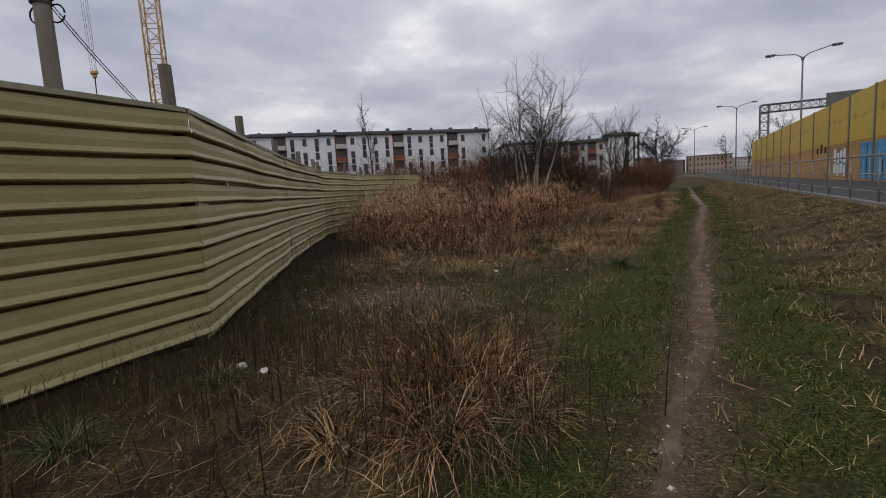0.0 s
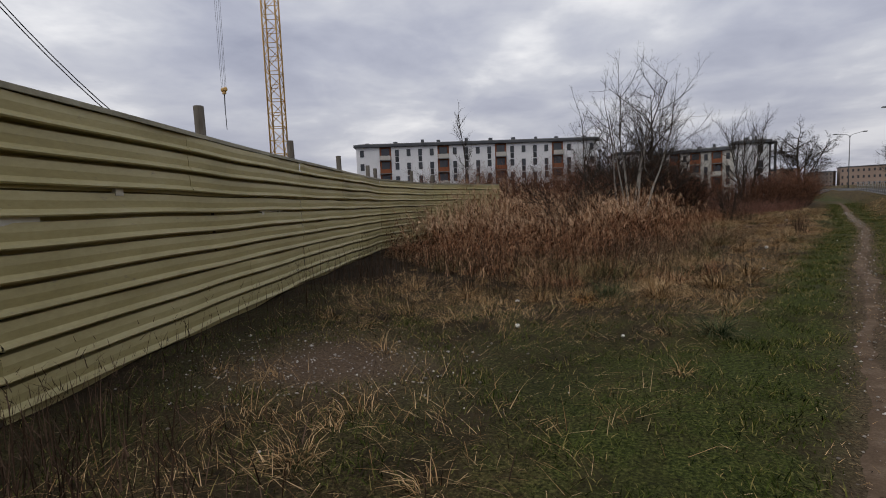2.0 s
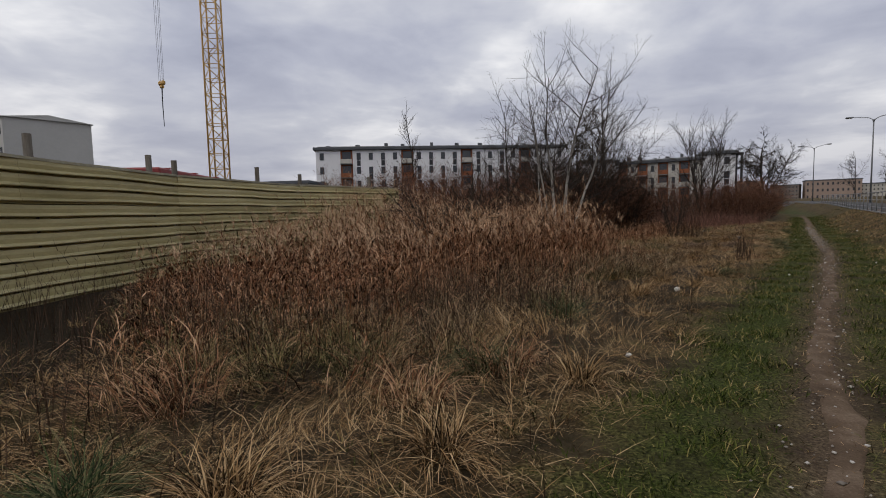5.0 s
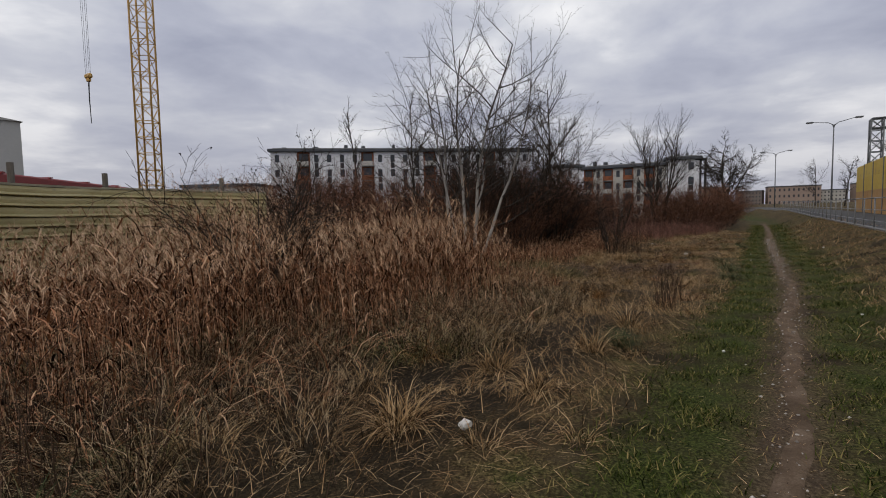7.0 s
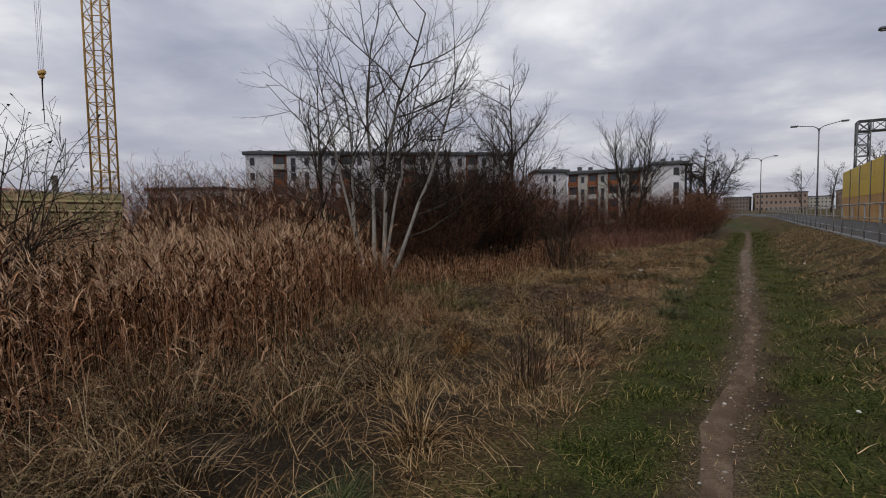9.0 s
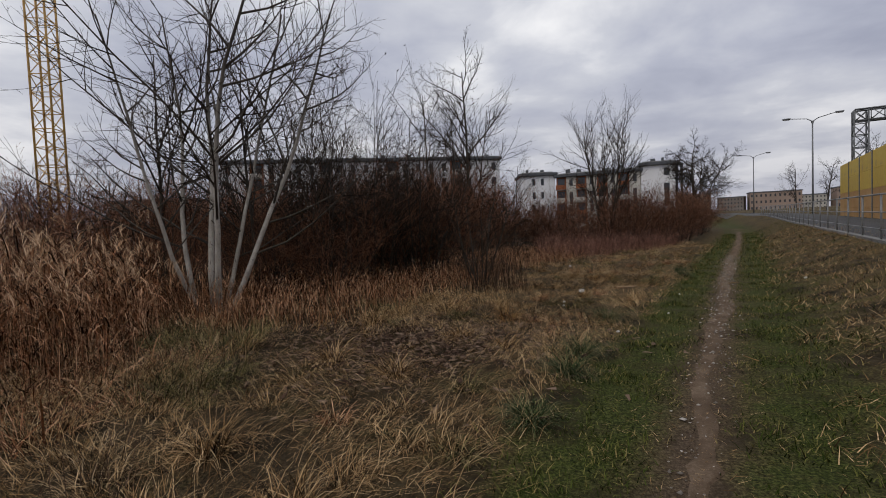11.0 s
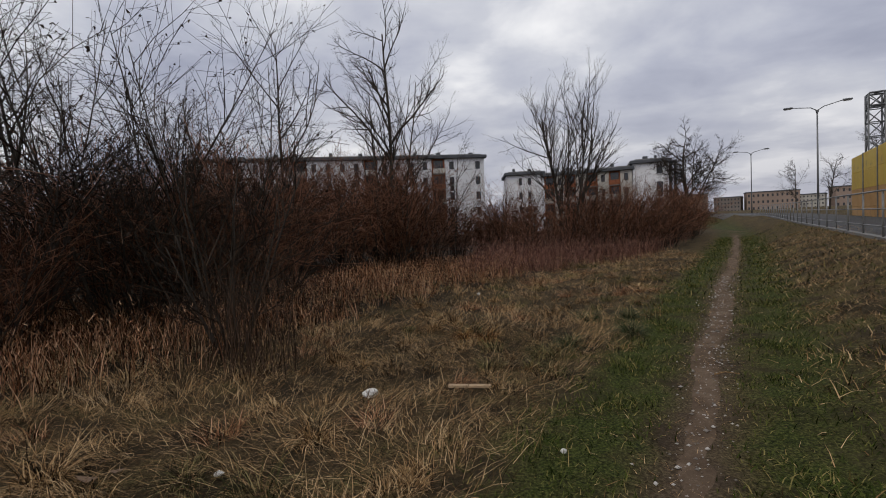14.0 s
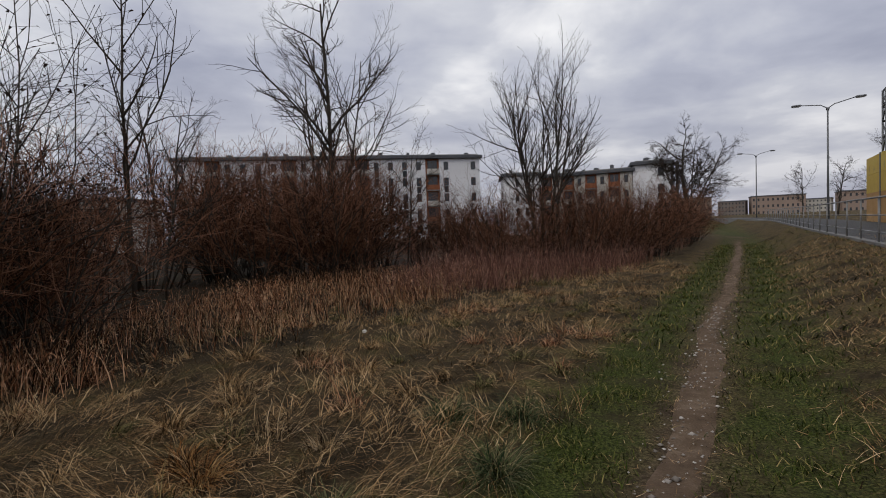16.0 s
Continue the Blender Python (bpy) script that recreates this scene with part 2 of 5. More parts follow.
M = dict(
    ground=ground_material(),
    path=material("trodden_earth", [(0.06, 0.04, 0.025), (0.125, 0.087, 0.058), (0.23, 0.172, 0.122)], scale=4.0, fine=70.0, bump=0.8, depth=0.015, rough=0.95),
    pebble=material("pale_pebbles", [(0.18, 0.16, 0.14), (0.34, 0.31, 0.28), (0.55, 0.52, 0.49)], island=0.7, bump=0.2, depth=0.004),
    turf=material("green_blades", [(0.007, 0.010, 0.002), (0.028, 0.042, 0.008), (0.062, 0.082, 0.017), (0.125, 0.128, 0.036), (0.34, 0.26, 0.11)], scale=2.6, island=0.45, bump=0, rough=0.7, gloss=0.03),
    straw=material("dry_blades", [(0.010, 0.006, 0.003), (0.045, 0.027, 0.011), (0.14, 0.083, 0.037), (0.29, 0.177, 0.082), (0.44, 0.286, 0.145), (0.64, 0.46, 0.26)], scale=2.2, island=0.5, bump=0, rough=0.8, span=(0.3, 0.7), gloss=0.03),
    dull=material("dark_dead_blades", [(0.007, 0.0045, 0.003), (0.018, 0.011, 0.006), (0.05, 0.031, 0.015), (0.12, 0.076, 0.038), (0.27, 0.18, 0.096), (0.5, 0.38, 0.24)], scale=3.0, island=0.6, bump=0, rough=0.8, span=(0.28, 0.74), gloss=0.03),
    russet=material("russet_blades", [(0.008, 0.004, 0.002), (0.03, 0.012, 0.006), (0.1, 0.042, 0.02), (0.23, 0.102, 0.05), (0.42, 0.21, 0.113), (0.64, 0.41, 0.255)], scale=2.2, island=0.5, bump=0, rough=0.8, span=(0.3, 0.7), gloss=0.03),
    rusty=material("orange_dead_blades", [(0.010, 0.005, 0.002), (0.04, 0.018, 0.007), (0.17, 0.072, 0.022), (0.33, 0.16, 0.052), (0.48, 0.31, 0.13)], scale=3.0, island=0.55, bump=0, rough=0.8, span=(0.3, 0.72), gloss=0.03),
    olive=material("half_green_blades", [(0.012, 0.012, 0.005), (0.05, 0.052, 0.018), (0.12, 0.115, 0.045), (0.3, 0.25, 0.12)], scale=3.0, island=0.55, bump=0, rough=0.75, span=(0.3, 0.7), gloss=0.03),
    plume=material("reed_plumes", [(0.16, 0.092, 0.052), (0.36, 0.225, 0.135), (0.62, 0.44, 0.29)], scale=0.8, island=0.6, bump=0, rough=0.9, gloss=0.03),
    tuft=material("dark_green_blades", [(0.014, 0.024, 0.010), (0.036, 0.055, 0.022), (0.08, 0.1, 0.04), (0.22, 0.19, 0.1)], island=0.6, bump=0, rough=0.6, gloss=0.03),
    weed=material("dead_weed_stalks", [(0.03, 0.02, 0.014), (0.07, 0.045, 0.03), (0.13, 0.085, 0.06)], island=0.6, bump=0, gloss=0.03),
    purple=material("purple_dead_weeds", [(0.06, 0.024, 0.019), (0.17, 0.084, 0.064), (0.34, 0.2, 0.15)], island=0.6, bump=0, gloss=0.03),
    leaf=material("fallen_leaves", [(0.045, 0.026, 0.018), (0.1, 0.062, 0.042), (0.2, 0.14, 0.1)], island=0.7, bump=0.1, rough=0.7, gloss=0.03),
    twig=material("thicket_twigs", [(0.022, 0.011, 0.007), (0.125, 0.056, 0.032), (0.29, 0.15, 0.096)], island=0.6, bump=0, gloss=0.03),
    darktwig=material("dark_twigs", [(0.016, 0.012, 0.010), (0.035, 0.028, 0.022), (0.065, 0.05, 0.04)], island=0.6, bump=0, gloss=0.03),
    bark=material("dark_bark", [(0.02, 0.016, 0.013), (0.05, 0.042, 0.035), (0.09, 0.078, 0.065)], scale=8, fine=50, stretch=(1, 1, 0.3), bump=0.6, depth=0.01),
    birch=material("pale_smooth_bark", [(0.18, 0.165, 0.145), (0.34, 0.315, 0.285), (0.5, 0.475, 0.44)], scale=7, fine=50, stretch=(1, 1, 0.5), bump=0.4, depth=0.006, stain=((0.05, 0.04, 0.035), 14, 0.6)),
    limb=material("grey_limb_bark", [(0.03, 0.025, 0.021), (0.062, 0.053, 0.045), (0.115, 0.1, 0.087)], scale=7, fine=50, bump=0.2, depth=0.004),
    bud=material("dry_buds", [(0.02, 0.014, 0.011), (0.05, 0.035, 0.026)], island=0.5, bump=0),
    sheet=material("yellow_painted_sheet", [(0.27, 0.235, 0.105), (0.385, 0.335, 0.158), (0.47, 0.42, 0.225)], scale=0.9, fine=14, stretch=(1, 1, 3), rough=0.5, bump=0.12, depth=0.006, each=0.2, stain=((0.26, 0.23, 0.14), 5, 0.62), gloss=0.4),
    cap=material("grey_green_flashing", [(0.16, 0.15, 0.1), (0.27, 0.25, 0.17), (0.38, 0.36, 0.26)], scale=2, fine=20, rough=0.55, bump=0.1, gloss=0.4),
    daub=material("faded_white_daub", [(0.45, 0.43, 0.36), (0.62, 0.6, 0.53)], scale=6, fine=30, rough=0.8, bump=0),
    # near-black that stands in for shade inside the fence's corner gap
    dark=material("gap_shade_black", [(0.008, 0.008, 0.008), (0.02, 0.02, 0.02)], bump=0),
    timber=material("weathered_post", [(0.05, 0.042, 0.034), (0.1, 0.088, 0.073), (0.16, 0.145, 0.125)], scale=5, fine=40, stretch=(1, 1, 0.12), bump=0.6, depth=0.01),
    pole=material("grey_utility_pole", [(0.12, 0.108, 0.09), (0.2, 0.182, 0.155), (0.28, 0.255, 0.22)], scale=4, fine=40, stretch=(1, 1, 0.1), bump=0.4, depth=0.008),
    cable=material("black_cable", [(0.012, 0.012, 0.013), (0.03, 0.03, 0.03)], rough=0.5, bump=0),
    crane=material("crane_yellow", [(0.4, 0.23, 0.06), (0.52, 0.31, 0.09), (0.6, 0.4, 0.15)], scale=2, fine=12, rough=0.5, bump=0, stain=((0.22, 0.12, 0.06), 1.5, 0.6), gloss=0.4),
    steel=material("galvanised_steel", [(0.15, 0.15, 0.15), (0.22, 0.22, 0.22), (0.32, 0.32, 0.31)], scale=3, fine=30, rough=0.5, metal=0.4, bump=0.1, gloss=0.4),
    lampgrey=material("grey_lamp_steel", [(0.1, 0.105, 0.11), (0.17, 0.175, 0.18)], scale=2, fine=30, rough=0.5, metal=0.4, bump=0, gloss=0.4),
    glow=material("lamp_glass", [(0.4, 0.4, 0.4), (0.5, 0.5, 0.5)], rough=0.2, bump=0),
    panel=material("yellow_acoustic_panel", [(0.42, 0.27, 0.02), (0.54, 0.36, 0.035), (0.6, 0.43, 0.07)], scale=0.6, fine=6, rough=0.6, bump=0.1, each=0.15, stain=((0.3, 0.22, 0.06), 0.7, 0.6), gloss=0.4),
    panel_low=material("ochre_concrete_panel", [(0.34, 0.19, 0.075), (0.44, 0.26, 0.11), (0.5, 0.32, 0.15)], scale=0.7, fine=9, rough=0.8, bump=0.2, each=0.15, stain=((0.26, 0.16, 0.1), 0.9, 0.6)),
    mark_white=material("white_spray_paint", [(0.6, 0.6, 0.62), (0.78, 0.78, 0.8)], bump=0),
    mark_blue=material("blue_spray_paint", [(0.05, 0.16, 0.33), (0.1, 0.28, 0.5), (0.2, 0.42, 0.6)], scale=1.5, bump=0),
    mark_black=material("black_spray_paint", [(0.01, 0.01, 0.012), (0.03, 0.03, 0.03)], bump=0),
    mark_green=material("pale_green_spray_paint", [(0.3, 0.42, 0.25), (0.5, 0.6, 0.4)], bump=0),
    concrete=material("grey_concrete", [(0.13, 0.13, 0.126), (0.19, 0.19, 0.184), (0.25, 0.246, 0.24)], scale=1.2, fine=20, bump=0.3, each=0.3),
    asphalt=material("asphalt", [(0.04, 0.04, 0.042), (0.06, 0.06, 0.063), (0.085, 0.085, 0.085)], scale=1.0, fine=40, rough=0.7, bump=0.3),
    white=material("white_render", [(0.62, 0.62, 0.64), (0.72, 0.72, 0.74), (0.78, 0.78, 0.8)], scale=0.25, fine=3, bump=0.05),
    cream=material("pale_render", [(0.42, 0.4, 0.36), (0.52, 0.5, 0.46)], scale=0.2, fine=3, bump=0.05),
    salmon=material("salmon_render", [(0.27, 0.2, 0.165), (0.34, 0.26, 0.21)], scale=0.1, fine=2, bump=0.05),
    greywall=material("grey_gable_render", [(0.4, 0.395, 0.375), (0.48, 0.475, 0.45)], scale=0.15, fine=3, bump=0.05),
    farwall=material("hazy_far_render", [(0.17, 0.145, 0.13), (0.22, 0.19, 0.17)], scale=0.1, fine=2, bump=0),
    rust=material("rust_red_cladding", [(0.2, 0.07, 0.035), (0.27, 0.1, 0.05)], scale=0.6, fine=8, bump=0.05),
    slate=material("dark_grey_panel", [(0.035, 0.037, 0.042), (0.06, 0.062, 0.068)], scale=0.5, fine=8, bump=0.05),
    roofing=material("dark_roofing", [(0.07, 0.075, 0.085), (0.12, 0.125, 0.135)], scale=0.4, fine=6, bump=0.1),
    red=material("red_sheet_roof", [(0.19, 0.025, 0.025), (0.27, 0.045, 0.04)], scale=1, fine=10, bump=0.05, rough=0.5, gloss=0.4),
    litter=material("white_litter", [(0.5, 0.49, 0.46), (0.66, 0.65, 0.62), (0.78, 0.77, 0.75)], scale=20, fine=90, bump=0.2, depth=0.004),
    fresh=material("pale_split_wood", [(0.42, 0.3, 0.19), (0.55, 0.42, 0.29)], scale=12, fine=90, stretch=(0.2, 1, 1), bump=0.2, depth=0.003),
    carpaint=material("silver_car_paint", [(0.3, 0.3, 0.31), (0.36, 0.36, 0.37)], rough=0.3, metal=0.3, bump=0, gloss=0.4),
    tyre=material("black_rubber", [(0.012, 0.012, 0.012), (0.025, 0.025, 0.025)], bump=0.1),
)


def darken_upwards(m, z0, z1, dark):
    """Young wood: the pale bark gives way to dark bark up the stems."""
    t = m.node_tree
    out = t.nodes["Principled BSDF"]
    pale = out.inputs["Base Color"].links[0].from_socket
    sep = t.nodes.new("ShaderNodeSeparateXYZ")
    t.links.new(t.nodes.new("ShaderNodeTexCoord").outputs["Object"], sep.inputs[0])
    up = maths(t, "DIVIDE", maths(t, "SUBTRACT", sep.outputs["Z"], z0), z1 - z0)
    t.links.new(mix(t, up, pale, dark), out.inputs["Base Color"])


darken_upwards(M["birch"], 1.8, 4.6, (0.06, 0.052, 0.045))


def plain(name, colour, rough, glow=0.0):
    m = bpy.data.materials.new(name)
    m.use_nodes = True
    p = m.node_tree.nodes["Principled BSDF"]
    p.inputs["Base Color"].default_value = (*colour, 1)
    p.inputs["Roughness"].default_value = rough
    if glow:
        p.inputs["Emission Color"].default_value, p.inputs["Emission Strength"].default_value = (1, 0.95, 0.85, 1), glow
    return m


M["glass"] = plain("window_glass", (0.05, 0.055, 0.065), 0.08)
M["headlight"] = plain("lit_headlight", (0.8, 0.8, 0.8), 0.2, 4.0)


# mesh helpers
def mesh_of(name, verts, faces, mat):
    me = bpy.data.meshes.new(name)
    me.from_pydata([tuple(v) for v in verts], [], [tuple(f) for f in faces])
    me.materials.append(mat)
    return me


def tri_mesh(name, verts, tris, mat):
    """A mesh from arrays of vertices and triangles."""
    me = bpy.data.meshes.new(name)
    me.vertices.add(len(verts))
    me.vertices.foreach_set("co", np.ascontiguousarray(verts, dtype=np.float32).ravel())
    me.loops.add(3 * len(tris))
    me.loops.foreach_set("vertex_index", np.ascontiguousarray(tris, dtype=np.int32).ravel())
    me.polygons.add(len(tris))
    me.polygons.foreach_set("loop_start", np.arange(0, 3 * len(tris), 3, dtype=np.int32))
    me.update(calc_edges=True)
    me.materials.append(mat)
    return me


def thing(name, place=(0, 0, 0), turn=0.0, label="", category="", group="", kind=""):
    ob = new(name)
    ob.matrix_world = pose(*place, 0, 0, turn)
    return tagged(ob, label, category, group, kind)


def part(name, data, material_, parent, label="", at=None):
    """Links a bmesh or a mesh as one object under a thing or a part."""
    if isinstance(data, bmesh.types.BMesh):
        me = bpy.data.meshes.new(name)
        data.to_mesh(me)
        data.free()
        me.materials.append(material_)
    else:
        me = data
    ob = new(name, me)
    ob.parent = parent
    if at is not None:
        ob.matrix_basis = at
    return tagged(ob, label) if label else ob


def box(bm, x0, x1, y0, y1, z0, z1, bevel=0.0, turn=None):
    made = bmesh.ops.create_cube(bm, size=1.0)["verts"]
    bmesh.ops.scale(bm, vec=(x1 - x0, y1 - y0, z1 - z0), verts=made)
    bmesh.ops.translate(bm, vec=((x0 + x1) / 2, (y0 + y1) / 2, (z0 + z1) / 2), verts=made)
    if bevel:
        edges = list({e for v in made for e in v.link_edges})
        made = bmesh.ops.bevel(bm, geom=edges, offset=bevel, segments=1, affect="EDGES")["verts"]
    if turn is not None:
        bmesh.ops.transform(bm, matrix=turn, verts=list({v for v in made if v.is_valid}))
    return bm


def boxed(*args, **kw):
    return box(bmesh.new(), *args, **kw)


def tube(points, r0, r1, sides=5, power=1.0):
    """Vertices and triangles of a tapered tube along the points."""
    pts = np.asarray(points, float)
    n = len(pts)
    way = np.gradient(pts, axis=0)
    way /= np.linalg.norm(way, axis=1)[:, None] + 1e-9
    ref = np.array([0.31, 0.17, 0.93]) if abs(way[0, 2]) < 0.8 else np.array([0.9, 0.4, 0.1])
    a = np.cross(way, ref)
    a /= np.linalg.norm(a, axis=1)[:, None] + 1e-9
    b = np.cross(way, a)
    rad = r0 + (r1 - r0) * np.linspace(0, 1, n) ** power
    ang = np.arange(sides) * 2 * np.pi / sides
    ring = pts[:, None] + rad[:, None, None] * (a[:, None] * np.cos(ang)[None, :, None] + b[:, None] * np.sin(ang)[None, :, None])
    i = (np.arange(n - 1)[:, None] * sides + np.arange(sides)[None]).ravel()
    j = (np.arange(n - 1)[:, None] * sides + (np.arange(sides)[None] + 1) % sides).ravel()
    tris = np.concatenate([np.stack([i, j, j + sides], 1), np.stack([i, j + sides, i + sides], 1)])
    if sides == 3:
        return ring.reshape(-1, 3), tris
    cap = [[0, k + 1, k] for k in range(1, sides - 1)] + [[(n - 1) * sides, (n - 1) * sides + k, (n - 1) * sides + k + 1] for k in range(1, sides - 1)]
    return ring.reshape(-1, 3), np.concatenate([tris, cap])


def tubes(name, lines, mat):
    """One mesh of many tubes: (points, r0, r1, sides)."""
    vs, ts, n = [], [], 0
    for line in lines:
        v, t = tube(*line)
        vs.append(v)
        ts.append(t + n)
        n += len(v)
    return tri_mesh(name, np.concatenate(vs), np.concatenate(ts), mat)


def smooth(me):
    me.polygons.foreach_set("use_smooth", np.ones(len(me.polygons), dtype=bool))
    return me


def blades(roots, heading, length, lean, droop, width, segs=3):
    """Arrays of many bent, tapering blades: each starts at its root, leans and droops towards its heading."""
    n = len(roots)
    rise = np.random.default_rng(n).uniform(-0.9, 0.9, n)
    side = np.stack([-np.sin(heading + rise), np.cos(heading + rise), 0 * heading], 1)
    at = roots.copy()
    rows = []
    for k in range(segs + 1):
        w = (width * (1 - (k / segs) ** 1.5) * 0.5)[:, None]
        rows += [at - side * w, at + side * w] if k < segs else [at]
        tilt = lean + droop * (k + 0.5) / segs
        step = np.stack([np.sin(tilt) * np.cos(heading), np.sin(tilt) * np.sin(heading), np.cos(tilt)], 1)
        at = at + step * (length / segs)[:, None]
    per = 2 * segs + 1
    verts = np.stack(rows, 1).reshape(-1, 3)
    one = []
    for k in range(segs - 1):
        one += [[2 * k, 2 * k + 1, 2 * k + 3], [2 * k, 2 * k + 3, 2 * k + 2]]
    one.append([2 * segs - 2, 2 * segs - 1, 2 * segs])
    tris = (np.array(one)[None] + (np.arange(n) * per)[:, None, None]).reshape(-1, 3)
    return verts, tris, at


def joined(sets):
    n, vs, ts = 0, [], []
    for v, t in sets:
        vs.append(v)
        ts.append(t + n)
        n += len(v)
    return np.concatenate(vs), np.concatenate(ts)


# plan: the footpath's line, the road's frame, the lie of the land
WAY_Y = np.array([-30, -3.2, -1.3, 0.6, 5.0, 9.0, 11.4, 12.4, 14.7, 18.2, 20.7, 23.7, 25.6, 28.4, 32.4, 35.1, 37.9, 50, 70, 110])
WAY_X = np.array([-10, 1.2, 2.04, 2.88, 4.72, 6.3, 7.34, 7.74, 8.74, 10.2, 11.11, 12.2, 12.88, 13.9, 15.35, 16.4, 17.5, 22.0, 29, 40])
RX, RY, RU, RN = 1.35, -3.22, (0.342, 0.940), (0.940, -0.342)
BEND_AT, BEND = 78.0, 190.0


def off_path(x, y):
    return (x - np.interp(y, WAY_Y, WAY_X)) * 0.925


def bend(s):
    return -np.maximum(np.asarray(s, float) - BEND_AT, 0) ** 2 / (2 * BEND)


def road(s, o):
    """A place s metres along the road and o metres to its right."""
    o = o + bend(s)
    return RX + s * RU[0] + o * RN[0], RY + s * RU[1] + o * RN[1]


def on_road(x, y):
    s, o = (x - RX) * RU[0] + (y - RY) * RU[1], (x - RX) * RN[0] + (y - RY) * RN[1]
    return s, o - bend(s)


def bank(s):
    return 0.30 + 0.009 * np.clip(s, -5, 60) + 0.014 * np.clip(np.asarray(s, float) - 60, 0, 200)


def step01(v):
    v = np.clip(v, 0, 1)
    return v * v * (3 - 2 * v)


def waves(x, y):
    return 0.018 * np.sin(1.9 * x + 0.7 * y) + 0.016 * np.sin(0.8 * x - 1.6 * y + 1.3) + 0.012 * np.sin(3.1 * x + 2.3 * y + 0.4) + 0.01 * np.sin(-2.4 * x + 3.3 * y)


def land(x, y):
    x, y = np.asarray(x, float), np.asarray(y, float)
    s, o = on_road(x, y)
    e = off_path(x, y)
    span = np.maximum(4.0 - (o - e), 1.6)
    z = bank(s) * step01((e - 0.5) / (span - 0.5))
    z = z - 0.10 * step01((-e - 1.0) / 3.0)
    near = np.exp(-((x - 6) ** 2 + (y - 14) ** 2) / 60.0**2)
    bumpy = waves(x, y) * near * np.where(o > 3.6, 0.0, 1.0)
    z = z - 0.02 * np.exp(-((e / 0.22) ** 2))
    return np.where(o > 3.8, bank(s) - 0.05, z + bumpy * step01(np.abs(e) / 0.8 + 0.25))


# ground
def fence_x(y):
    return np.interp(y, [-6.2, 1.4, 7.21, 13.7, 18.6, 23.6], [-4.3, -1.65, -3.21, -4.66, -4.5, -1.9])


def spread_steps(lo, hi, fine, far):
    mid = list(np.arange(lo, hi, fine))
    out, step = [], fine
    v = hi
    while v < far:
        out.append(v)
        step *= 1.14
        v += step
    back_, step, v = [], fine * 1.35, lo - fine
    while v > -far:
        back_.append(v)
        step *= 1.35
        v -= step
    return np.array(back_[::-1] + mid + out)


def build_ground():
    gx, gy = spread_steps(-8, 24, 0.16, 2500), spread_steps(-7, 46, 0.18, 2500)
    X, Y = np.meshgrid(gx, gy)
    Z = land(X, Y)
    nx, ny = len(gx), len(gy)
    verts = np.stack([X, Y, Z], -1).reshape(-1, 3)
    i = (np.arange(ny - 1)[:, None] * nx + np.arange(nx - 1)[None]).ravel()
    tris = np.concatenate([np.stack([i, i + 1, i + nx + 1], 1), np.stack([i, i + nx + 1, i + nx], 1)])
    me = smooth(tri_mesh("ground", verts, tris, M["ground"]))
    x, y = verts[:, 0], verts[:, 1]
    e = off_path(x, y)
    lawn = np.exp(-(((x - 1.9) / 2.4) ** 2 + ((y - 2.9) / 2.0) ** 2))
    green = np.clip(np.exp(-(((e + 0.55) / 0.42) ** 2)) + 0.9 * np.exp(-(((e - 0.65) / 0.5) ** 2)) + 0.9 * lawn + 0.08 * (e > 1.2) + 0.6 * np.exp(-(((x - fence_x(y) - 0.7) / 0.7) ** 2)) * (y < 8), 0, 1)
    dirt = np.clip(1.2 * np.exp(-(((x - 0.0) / 0.95) ** 2 + ((y - 2.9) / 0.7) ** 2)) + 0.9 * np.exp(-((e / 0.17) ** 2)), 0, 1)
    # where dark soil and painted shade lie: fence foot, reeds, thicket, grass hollows
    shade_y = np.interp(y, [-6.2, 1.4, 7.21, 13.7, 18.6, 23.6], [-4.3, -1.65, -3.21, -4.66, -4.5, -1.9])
    soil_shade = np.clip(0.3 * np.exp(-(np.maximum(x - shade_y, 0) / 1.2) ** 2) * (y < 26) + 0.7 * np.exp(-(((y - 14.0) / 3.6) ** 2)) * step01((-e - 1.3) / 0.6) + step01((-e - np.interp(y, [6, 9, 24, 30, 45], [2.4, 3.0, 4.4, 5.0, 3.0])) / 1.2) * (y > 7) + 0.42 * step01((-e - 1.2) / 0.6), 0, 1)
    for key, values in (("green", green), ("bare", dirt), ("soil_shade", soil_shade * (1 - dirt))):
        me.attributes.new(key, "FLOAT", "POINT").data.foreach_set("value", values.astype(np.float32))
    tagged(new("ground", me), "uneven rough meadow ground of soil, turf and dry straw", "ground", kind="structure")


def build_footpath():
    t = np.arange(-7, 60, 0.14)
    cx = np.interp(t, WAY_Y, WAY_X)
    cx = np.convolve(np.pad(cx, 6, mode="edge"), np.ones(13) / 13, "valid") + 0.05 * np.sin(t * 1.1) + 0.03 * np.sin(t * 2.7)
    across = np.linspace(-1, 1, 9)
    rng = np.random.default_rng(5)
    half = 0.085 + 0.02 * np.sin(t * 0.9) + 0.016 * rng.standard_normal(len(t)) + 0.045 * step01((t - 22) / 5)
    X = cx[:, None] + across[None] * half[:, None]
    Y = np.repeat(t[:, None], 9, 1) - 0.4 * across[None] * half[:, None]
    Z = land(X, Y) + 0.012 - 0.03 * np.abs(across[None]) ** 4 + 0.004 * rng.standard_normal(X.shape)
    n = len(t)
    i = (np.arange(n - 1)[:, None] * 9 + np.arange(8)[None]).ravel()
    tris = np.concatenate([np.stack([i, i + 1, i + 10], 1), np.stack([i, i + 10, i + 9], 1)])
